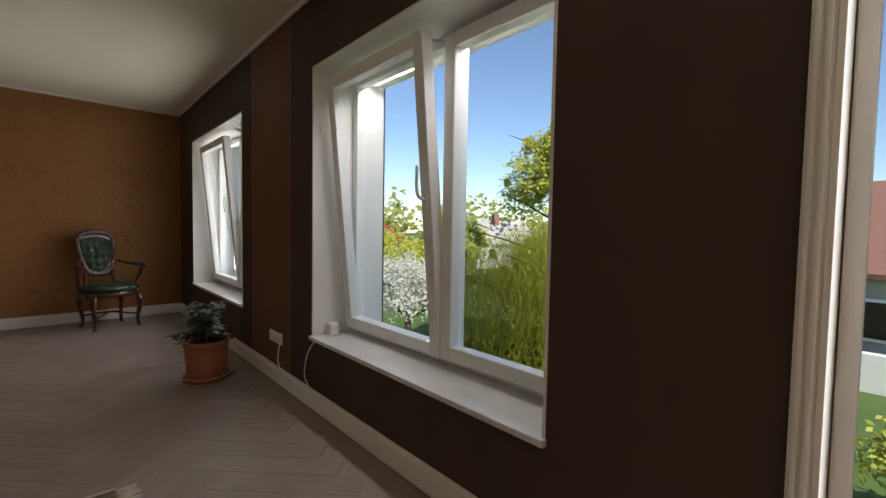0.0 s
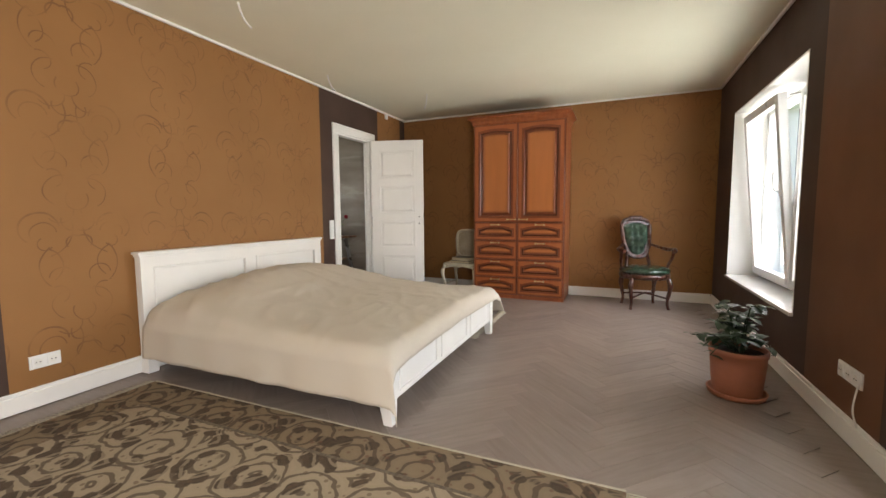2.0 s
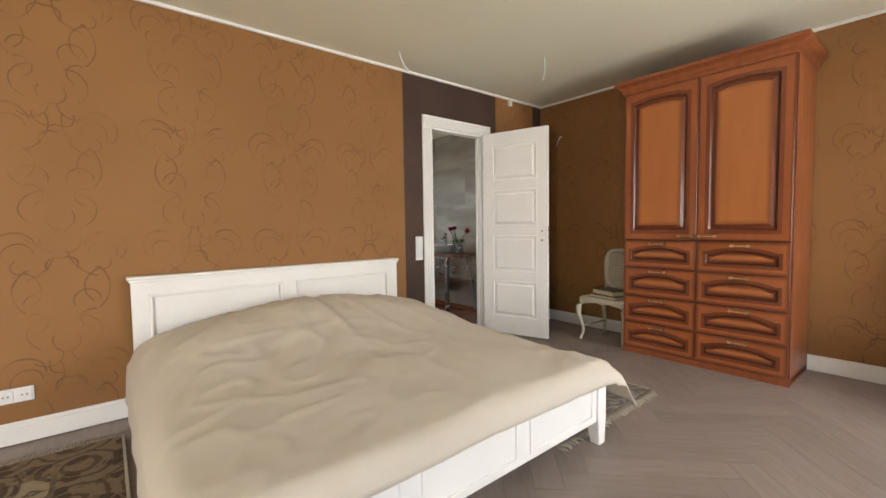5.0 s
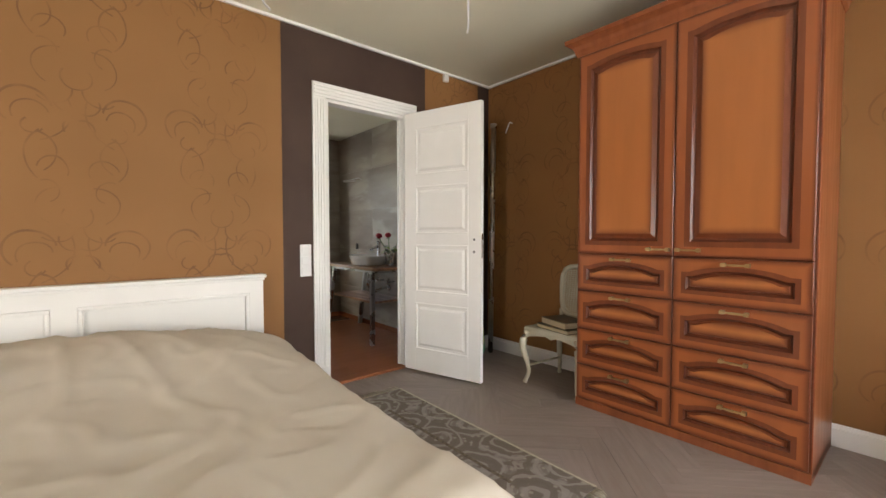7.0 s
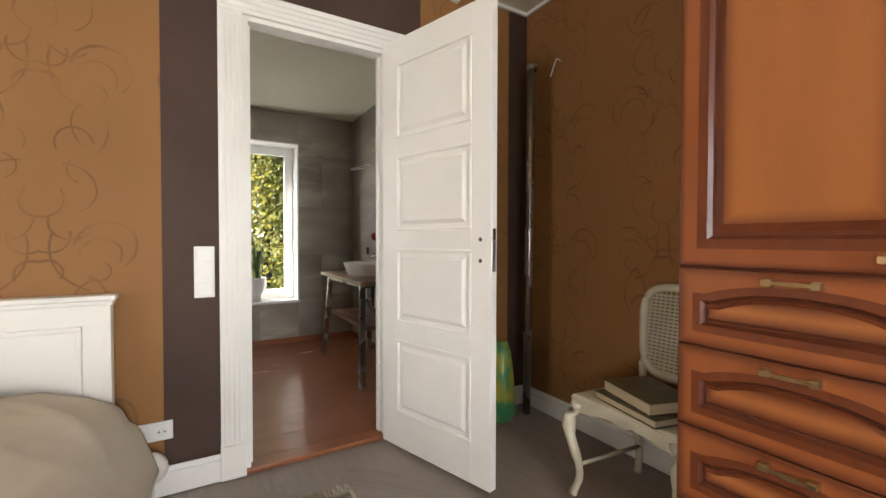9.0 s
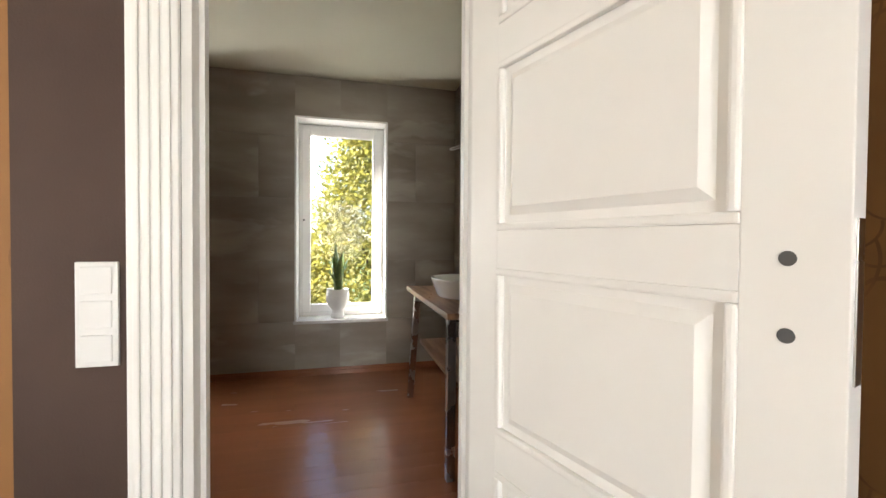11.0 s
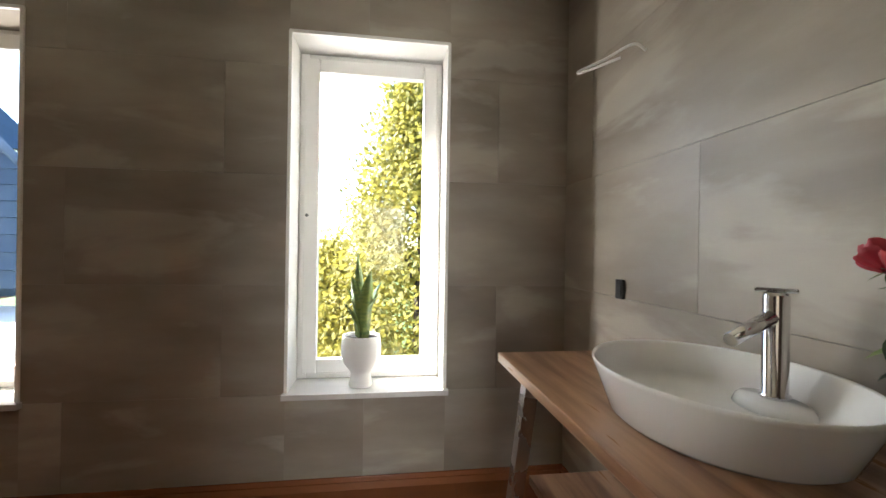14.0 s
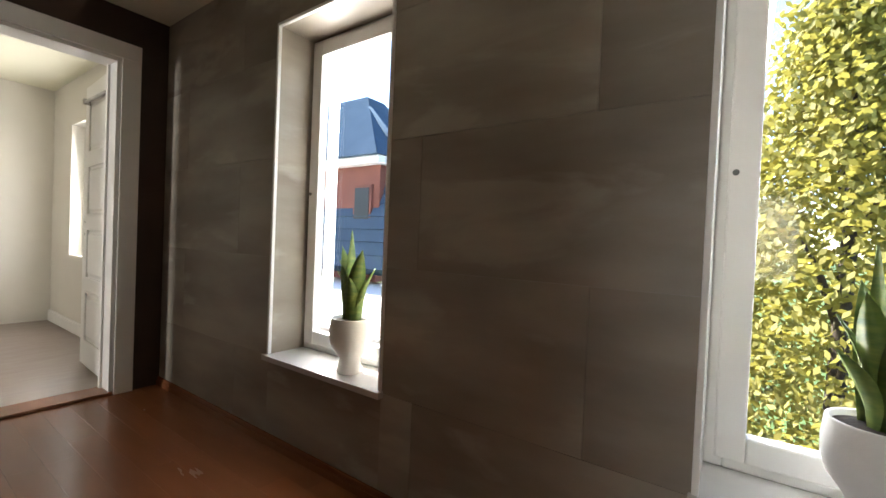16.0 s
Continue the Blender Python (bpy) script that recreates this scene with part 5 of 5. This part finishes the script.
def snake_plant(at, seed, lean):
    rng = random.Random(seed)
    p = thing("snake_plant", "variegated snake plant in a white footed ceramic pot on the sill", "potted plant", "plants on the bathroom sills", at)
    part("pot", rev(bmesh.new(), [(0.052, 0.0), (0.057, 0.006), (0.049, 0.040), (0.046, 0.062), (0.060, 0.085), (0.083, 0.115), (0.093, 0.150), (0.094, 0.19), (0.089, 0.238), (0.087, 0.242), (0.080, 0.240), (0.081, 0.215), (0.02, 0.210)], 44), MATTECER, p, "matte white footed pot")
    part("soil", rev(bmesh.new(), [(0.081, 0.212), (0.081, 0.226), (0.04, 0.232), (0.005, 0.234)], 24), SOIL, p)
    for k in range(9):
        a = k * 2.4 + seed
        r = 0.008 + 0.034 * rng.random()
        h = (0.40, 0.32, 0.30, 0.27, 0.24, 0.33, 0.20, 0.17, 0.22)[k]
        lx, ly = math.cos(a) * (0.05 if k else 0.0), math.sin(a) * (0.07 if k else 0.0) + (lean if k == 0 else 0)
        w = rng.uniform(0.027, 0.036)
        tw = a + 1.2
        rings = []
        for i in range(9):
            t = i / 8
            c = Vector((math.cos(a) * r + lx * t * t, math.sin(a) * r + ly * t * t, 0.225 + h * t))
            ww = w * (0.65 + 0.5 * math.sin(math.pi * t * 0.8)) * (1 - t ** 5) + 0.0006
            q = Vector((math.cos(tw + t * 0.5), math.sin(tw + t * 0.5), 0))
            nn = Vector((-q.y, q.x, 0))
            rings.append([c - q * ww + nn * ww * 0.35, c + nn * 0.001 - nn * 0.003, c + q * ww + nn * ww * 0.35, c + nn * 0.004])
        bm = loft(bmesh.new(), rings, True, True, True)
        part("leaf", bm, SNAKE, p)


snake_plant((-5.125, 5.195, 0.444), 1, -0.03)
snake_plant((-5.125, 3.55, 0.444), 5, 0.02)

bm = box(-4.578, -4.532, BN - 0.012, BN, 0.925, 0.998, 0.003)
bx(bm, -4.572, -4.538, BN - 0.014, BN - 0.011, 0.935, 0.988)
single("bath_socket", bm, BLACK, "black square wall socket on the tiles", "socket")
single("wall_hook", tube(bmesh.new(), curve_pts([(-4.43, BN, 1.80), (-4.43, BN - 0.05, 1.815), (-4.52, BN - 0.10, 1.80), (-4.61, BN - 0.155, 1.79), (-4.58, BN - 0.15, 1.775), (-4.47, BN - 0.07, 1.785)]), 0.005, 8), PVC, "white cable loop hanging out for a lamp", "cable")
s = thing("waste_trap", "chrome waste trap and pipes under the basin", "pipe")
part("pipe", tube(bmesh.new(), curve_pts([(-3.815, 5.915, 0.77), (-3.815, 5.915, 0.62), (-3.815, 5.93, 0.52), (-3.812, 5.98, 0.478), (-3.81, 6.04, 0.485), (-3.81, 6.10, 0.50), (-3.81, 6.175, 0.50)]), 0.016, 12), CHROME, s)
part("trap_cup", rev(bmesh.new(), [(0.02, 0.545), (0.026, 0.55), (0.026, 0.60), (0.020, 0.605)], 20, -3.815, 5.915), CHROME, s)
bm = tube(bmesh.new(), [(-3.81, 6.178, 0.50), (-3.81, 6.166, 0.50), (-3.81, 6.160, 0.50)], [0.038, 0.036, 0.022], 20)
part("wall_flange", bm, CHROME, s, "round chrome wall flange")
for x in (-3.92, -3.70):
    bm = tube(bmesh.new(), [(x, 6.175, 0.58), (x, 6.11, 0.58), (x, 6.10, 0.62)], 0.011, 10)
    tube(bm, [(x, 6.115, 0.58), (x, 6.07, 0.58)], 0.017, 12)
    part("valve", bm, CHROME, s, "chrome angle valve")


# ---- outside ----
# unseen pale slab, added to reflect sunlight up through the bathroom windows
struct("pavement", box(-16, -5.5, 3.6, 16, -3.2, -3.16, 0.01), mat("pale_bounce_slab", (0.52, 0.49, 0.44), 0.9, (0.42, 0.39, 0.35), 2, 0.4, 60), "unseen pale slab added to bounce sunlight into the bathroom", "pavement")
ground = struct("ground", box(-400, 400, -400, 400, -3.6, -3.2), GRASS, "green lawn", "ground")


def leaves(bm, rng, c, size, n, leaf, squash=1.0):
    """A clump of small tilted leaf faces round c."""
    c = Vector(c)
    for _ in range(n):
        d = Vector((rng.gauss(0, 1), rng.gauss(0, 1), rng.gauss(0, 1) * squash)) * size * 0.55
        a = Vector((rng.uniform(-1, 1), rng.uniform(-1, 1), rng.uniform(-1, 1))).normalized() * leaf
        b = a.orthogonal().normalized() * leaf * 0.55
        p = c + d
        bm.faces.new([bm.verts.new(p - a), bm.verts.new(p + b), bm.verts.new(p + a), bm.verts.new(p - b)])


def tree(name, label, at, h, spread, material, seed, kind="round", n=260, leaf=0.09, trunk=0.16):
    rng = random.Random(seed)
    t = thing(name, label, "tree", at=at)
    bm = tube(bmesh.new(), curve_pts([(0, 0, 0), (rng.uniform(-0.1, 0.1), 0, h * 0.35), (rng.uniform(-0.2, 0.2), rng.uniform(-0.2, 0.2), h * 0.8)], 4), [trunk * (1 - 0.085 * i) for i in range(9)], 8)
    cr = bmesh.new()
    for k in range(n):
        if kind == "cone":
            z = rng.random() ** 1.3
            r = spread * (1 - z) ** 0.8 * (0.75 + 0.35 * rng.random()) + 0.05
            a = rng.uniform(0, 6.28)
            c = (math.cos(a) * r * rng.uniform(0.55, 1), math.sin(a) * r * rng.uniform(0.55, 1), h * (0.08 + 0.92 * z))
            leaves(cr, rng, c, 0.30, 26, leaf)
        elif kind == "willow":
            a, r = rng.uniform(0, 6.28), spread * math.sqrt(rng.random())
            top = h * (1 - 0.35 * (r / spread) ** 2) * rng.uniform(0.86, 1.0)
            ln = min(top, h * rng.uniform(0.4, 0.98))
            x, y = math.cos(a) * r, math.sin(a) * r
            for q in range(22):
                f = q / 22
                p = Vector((x * (1 + 0.12 * f), y * (1 + 0.12 * f), top - ln * f)) + Vector((rng.gauss(0, 0.07), rng.gauss(0, 0.07), 0))
                s = Vector((rng.gauss(0, 0.3), rng.gauss(0, 0.3), -1)).normalized() * leaf
                o = s.orthogonal().normalized() * leaf * 0.4
                cr.faces.new([cr.verts.new(p - s), cr.verts.new(p + o), cr.verts.new(p + s), cr.verts.new(p - o)])
        else:
            a, el = rng.uniform(0, 6.28), rng.uniform(-0.6, 1.57)
            r = spread * rng.random() ** 0.4 * (0.75 + 0.45 * noise.noise(Vector((math.cos(a) * 1.5, el * 1.5, seed))))
            c = Vector((math.cos(a) * math.cos(el) * r, math.sin(a) * math.cos(el) * r, h * 0.62 + math.sin(el) * r * h * 0.38 / spread))
            leaves(cr, rng, c, 0.34, 22, leaf)
    for k in range(7):
        a = k * 2.4
        z = h * (0.35 + 0.07 * k)
        reach = 0.65 * (1 - z / h) * 0.5 if kind == "cone" else 0.75
        tube(bm, [(0, 0, z), (math.cos(a) * spread * reach * 0.5, math.sin(a) * spread * reach * 0.5, z + h * 0.08), (math.cos(a) * spread * reach, math.sin(a) * spread * reach, z + h * 0.14)], [trunk * 0.4, trunk * 0.25, trunk * 0.08], 6)
    part("trunk", bm, BARK, t)
    part("crown", cr, material, t)
    return t


G = -3.2
tree("willow_tree", "weeping willow in yellow-green spring leaf", (12.4, 8.3, G), 4.7, 3.3, WILLOW, 3, "willow", 3800, 0.085)
tree("willow_tree", "lower weeping willow in spring leaf", (13.8, 4.6, G), 4.0, 3.2, WILLOW, 13, "willow", 2200, 0.085)
tree("blossom_tree", "fruit tree in white blossom", (9.0, 11.3, G), 3.5, 2.0, BLOSSOM, 5, "round", 420, 0.055)
tree("birch_tree", "tall birch in fresh yellow-green leaf", (24.0, 15.2, G), 12.0, 4.4, WILLOW, 6, "round", 560, 0.15, 0.22)
tree("spruce_tree", "tall dark green spruce tree", (21.0, 9.6, G), 11.5, 2.6, SPRUCE, 7, "cone", 420, 0.12, 0.2)
tree("garden_tree", "garden tree in spring leaf", (24, 24.5, G), 6.0, 3.6, SPRING, 8, "round", 420, 0.13)
tree("garden_tree", "garden tree in spring leaf", (17, 25.5, G), 4.6, 3.2, WILLOW, 9, "round", 380, 0.12)
tree("garden_tree", "garden tree in spring leaf", (33, 18, G), 6.5, 4.5, SPRING, 10, "round", 420, 0.15)
for gx, gy, gh, gs, gm, sd in ((19, 20, 4.6, 3.0, SPRING, 31), (14.5, 17.5, 3.6, 2.2, WILLOW, 32), (28, 28, 5.5, 3.6, WILLOW, 33), (12, 24, 3.4, 2.2, SPRING, 34), (20, 31, 4.8, 3.0, SPRING, 35)):
    tree("garden_tree", "garden tree in spring leaf", (gx, gy, G), gh, gs, gm, sd, "round", 360, 0.12)
tree("garden_shrub", "yellow-green leafy garden shrub", (9.2, -0.5, G), 1.6, 1.1, WILLOW, 11, "round", 150, 0.07)
tree("thuja_tree", "tall sunlit yellow-green thuja outside the bathroom", (-9.7, 5.85, G), 7.2, 2.3, CONIF, 12, "cone", 1500, 0.052, 0.14)
tree("thuja_tree", "lower thuja outside the bathroom", (-10.6, 4.4, G), 4.3, 1.3, CONIF, 15, "cone", 560, 0.052, 0.12)
bm = bmesh.new()
rng = random.Random(21)
for k in range(1700):
    a = rng.uniform(-1.4, 2.2)
    d = rng.uniform(48, 75)
    leaves(bm, rng, (math.cos(a) * d, math.sin(a) * d, G + rng.uniform(0, 9.0) * rng.random() ** 0.4 + 2.0 * noise.noise(Vector((a * 9, 0, 0)))), 1.5, 14, 0.55)
tagged(new("far_woods", mesh_of("far_woods", bm, SPRING)), "distant belt of spring woodland", "woods", kind="stuff")


def house(name, label, at, rz, w, d, eave, ridge, wallm, roofm, wins):
    h = thing(name, label, "house", at=at, rz=rz)
    part("wall", box(-w / 2, w / 2, -d / 2, d / 2, 0, eave), wallm, h)
    bm = bmesh.new()
    o = 0.4
    loft(bm, [[(x, -d / 2 - o, eave - 0.15), (x, 0, ridge), (x, d / 2 + o, eave - 0.15), (x, d / 2 + o, eave - 0.30), (x, 0, ridge - 0.18), (x, -d / 2 - o, eave - 0.30)] for x in (-w / 2 - o, w / 2 + o)])
    part("roof", bm, roofm, h)
    for s in (-1, 1):
        bm = loft(bmesh.new(), [[(s * w / 2 + dx, -d / 2, eave), (s * w / 2 + dx, d / 2, eave), (s * w / 2 + dx, 0, ridge - 0.3)] for dx in (0, -0.2 * s)])
        part("gable", bm, wallm, h)
    part("chimney", box(-0.35, 0.35, -0.9, -0.3, ridge - 0.8, ridge + 0.8, 0.02), BRICKW, h)
    for x in [(-w / 2) + w * (i + 0.5) / wins for i in range(wins)]:
        for s in (-1, 1):
            wn_ = part("window", box(x - 0.55, x + 0.55, *sorted((s * d / 2, s * (d / 2 + 0.05))), eave * 0.35, eave * 0.35 + 1.3, 0.02), PVC, h)
            part("pane", box(x - 0.45, x + 0.45, *sorted((s * (d / 2 + 0.045), s * (d / 2 + 0.06))), eave * 0.35 + 0.1, eave * 0.35 + 1.2), BLACK, wn_)
    return h


house("red_roof_house", "pale house with a red tiled roof behind the gardens", (22.5, 40, G), 25, 11, 8, 3.2, 6.2, HOUSEW, REDROOF, 3)
house("garden_house", "small white house among trees", (40, 34, G), -20, 8, 7, 3.0, 5.6, PLASTER, FACADE, 2)
house("neighbour_house", "grey house with a brown tiled roof", (22.0, -1.5, G), 80, 10, 8, 3.4, 6.4, FACADE, BRICKW, 4)
single("garden_wall", box(16.8, 17.1, -8, 3, G, G + 1.1, 0.02), PLASTER, "low pale garden wall", "garden wall")

# wing of the same building west of the bathroom
wing = thing("house_wing", "red-brown dormer and blue metal mansard roof of the neighbouring wing", "house")
rf = part("roof", loft(bmesh.new(), [[(-8.0, -6, 0.62), (-8.0, 2.75, 0.62), (-8.95, -0.35, 3.25), (-8.95, -6, 3.25)], [(-8.3, -6, 0.5), (-8.3, 2.75, 0.5), (-9.2, -0.35, 3.2), (-9.2, -6, 3.2)]]), BLUEROOF, wing)
for k in range(14):
    f0 = k / 14
    x, z, y1 = -8.0 - 0.95 * f0, 0.62 + 2.63 * f0, 2.75 - 3.1 * f0
    bm = loft(bmesh.new(), [[(x + 0.035, yy, z), (x - 0.055, yy - (0.21 if yy > -0.5 else 0), z + 0.185), (x - 0.09, yy - (0.21 if yy > -0.5 else 0), z + 0.175), (x - 0.02, yy, z - 0.02)] for yy in (-6, y1)])
    part("tile_course", bm, BLUEROOF, rf)
bm = tube(bmesh.new(), [(-7.98, 2.80, 0.60), (-8.95, -0.32, 3.28)], 0.05, 8)
part("verge", bm, BLUEROOF, wing)
part("dormer_wall", box(-9.6, -8.3, -5.0, 0.62, 0.4, 2.14), REDWALL, wing, "red-brown dormer wall")
part("dormer_eave", box(-9.6, -8.14, -5.1, 0.72, 2.14, 2.26, 0.02), WHITE, wing, "white eaves board")
dr = part("dormer_roof", loft(bmesh.new(), [[(-8.1, -5.1, 2.26), (-8.1, 0.75, 2.26), (-9.6, 0.75, 2.26), (-9.6, -5.1, 2.26)], [(-9.2, -5.1, 3.60), (-9.2, -0.6, 3.60), (-9.6, -0.6, 3.60), (-9.6, -5.1, 3.60)]]), BLUEROOF, wing)
for k in range(9):
    f0 = k / 9
    x, z, y1 = -8.1 - 1.1 * f0, 2.26 + 1.34 * f0, 0.75 - 1.35 * f0
    bm = loft(bmesh.new(), [[(x + 0.03, yy, z), (x - 0.105, yy - (0.16 if yy > -1.5 else 0), z + 0.165), (x - 0.13, yy - (0.16 if yy > -1.5 else 0), z + 0.15), (x, yy, z - 0.02)] for yy in (-5.1, y1)])
    part("tile_course", bm, BLUEROOF, dr)
wn_ = part("window", box(-8.3, -8.25, 0.12, 0.50, 0.95, 1.85, 0.01), REDWALL, wing)
part("pane", box(-8.252, -8.24, 0.16, 0.46, 1.0, 1.80), BLACK, wn_)
part("flat_roof", box(-8.6, -5.9, -6, 3.4, 0.18, 0.36, 0.02), PLASTER, wing, "pale flat roof below the mansard")
part("lower_wall", box(-8.5, -6.0, -5.9, 3.3, G, 0.18), REDWALL, wing)
part("gutter", tube(bmesh.new(), curve_pts([(-7.6, 2.9, 0.36), (-7.6, 2.9, 0.55), (-7.65, 2.75, 0.62), (-7.9, 2.6, 0.66)]), 0.04, 10), FACADE, wing)


# ---- pieces of walls and floors ----
bpy.context.view_layer.update()
floor_ob = bpy.data.objects["floor"]
PL, PW = 0.66, 0.132
pm = mesh_of("plank", box(-PL / 2 + 0.0008, PL / 2 - 0.0008, -PW / 2 + 0.0008, PW / 2 - 0.0008, -0.005, 0.0), OAK)


def piece(name, me, parent, m):
    ob = new(name, me)
    ob.parent = parent
    ob.matrix_local = m
    return ob


# herringbone oak: columns along y, planks at plus and minus 45 degrees
cnt = 0
r2 = math.sqrt(0.5)
for i in range(-30, 40):
    for j in range(-14, 22):
        for k in (0, 1):
            gx, gy = i * PW, i * PW
            if k == 0:
                u, v, rot = gx + PL / 2 + j * PL * 2 - 0, gy + PW / 2, 0
            else:
                u, v, rot = gx + PL + PW / 2 + j * PL * 2 - PW * 0, gy + PW - PL / 2 + 0.0, 90
            x, y = (u - v) * r2 - 0.45, (u + v) * r2 - 0.2
            e = 0.29
            if XL - 0.15 + e < x < XR + 0.3 - e and YS - 0.1 + e < y < YN + 0.15 - e:
                piece("plank", pm, floor_ob, pose(x, y, 0, 0, 0, 45 + rot))
                cnt += 1
bath_floor = struct("floor_bath", box(BW, BE - 0.008, BS - 0.15, BN, -0.0058, -0.0045), MERBAU, "red-brown wooden plank floor", "floor")
rng = random.Random(2)
bw_ = 0.118
x = BW
while x < BE - 0.01:
    w = min(bw_, BE - 0.008 - x)
    y = BS - rng.uniform(0, 1.0)
    while y < BN:
        l = rng.choice((0.9, 1.2, 1.5))
        a, b_ = max(y, BS), min(y + l, BN)
        if b_ - a > 0.02:
            piece("floor_board", mesh_of("floor_board", box(x + 0.0003, x + w - 0.0003, a + 0.0003, b_ - 0.0003, -0.004, 0.001), MERBAU), bath_floor, Matrix())
        y += l
    x += bw_


def tiles(parent, axis, face, out, a0, a1, holes, shift):
    """Large tiles laid in courses and cut round the openings."""
    zs = (0.0, 0.435, 0.928, 1.42, 1.91, BZ)
    for k, (r, s) in enumerate(zip(zs, zs[1:])):
        a = a0 - (shift + 0.62 * (k % 2))
        while a < a1:
            p, q = max(a, a0), min(a + 1.24, a1)
            a += 1.24
            if q - p < 0.01:
                continue
            cuts = sorted({p, q, *[h[i] for h in holes for i in (0, 1) if p < h[i] < q]})
            for c, d in zip(cuts, cuts[1:]):
                m_ = (c + d) / 2
                zc = sorted({r, s, *[h[i] for h in holes if h[0] < m_ < h[1] for i in (2, 3) if r < h[i] < s]})
                for e, f_ in zip(zc, zc[1:]):
                    if any(h[0] < m_ < h[1] and h[2] < (e + f_) / 2 < h[3] for h in holes):
                        continue
                    g = 0.0009
                    gc, gd = (g if c == p else 0), (g if d == q else 0)
                    lo, hi = sorted((face - out * 0.010, face))
                    arg = (lo, hi, c + gc, d - gd) if axis == "x" else (c + gc, d - gd, lo, hi)
                    piece("wall_tile", mesh_of("wall_tile", box(*arg, e + (g if e == r else 0), f_ - (g if f_ == s else 0)), TILE), parent, Matrix())


tiles(bpy.data.objects["wall_bath_west"], "x", BW, 1, BS, BN, [V1, V2], 0.3)
tiles(bpy.data.objects["wall_bath_north"], "y", BN, -1, BW, BE - 0.008, [], 0.37)
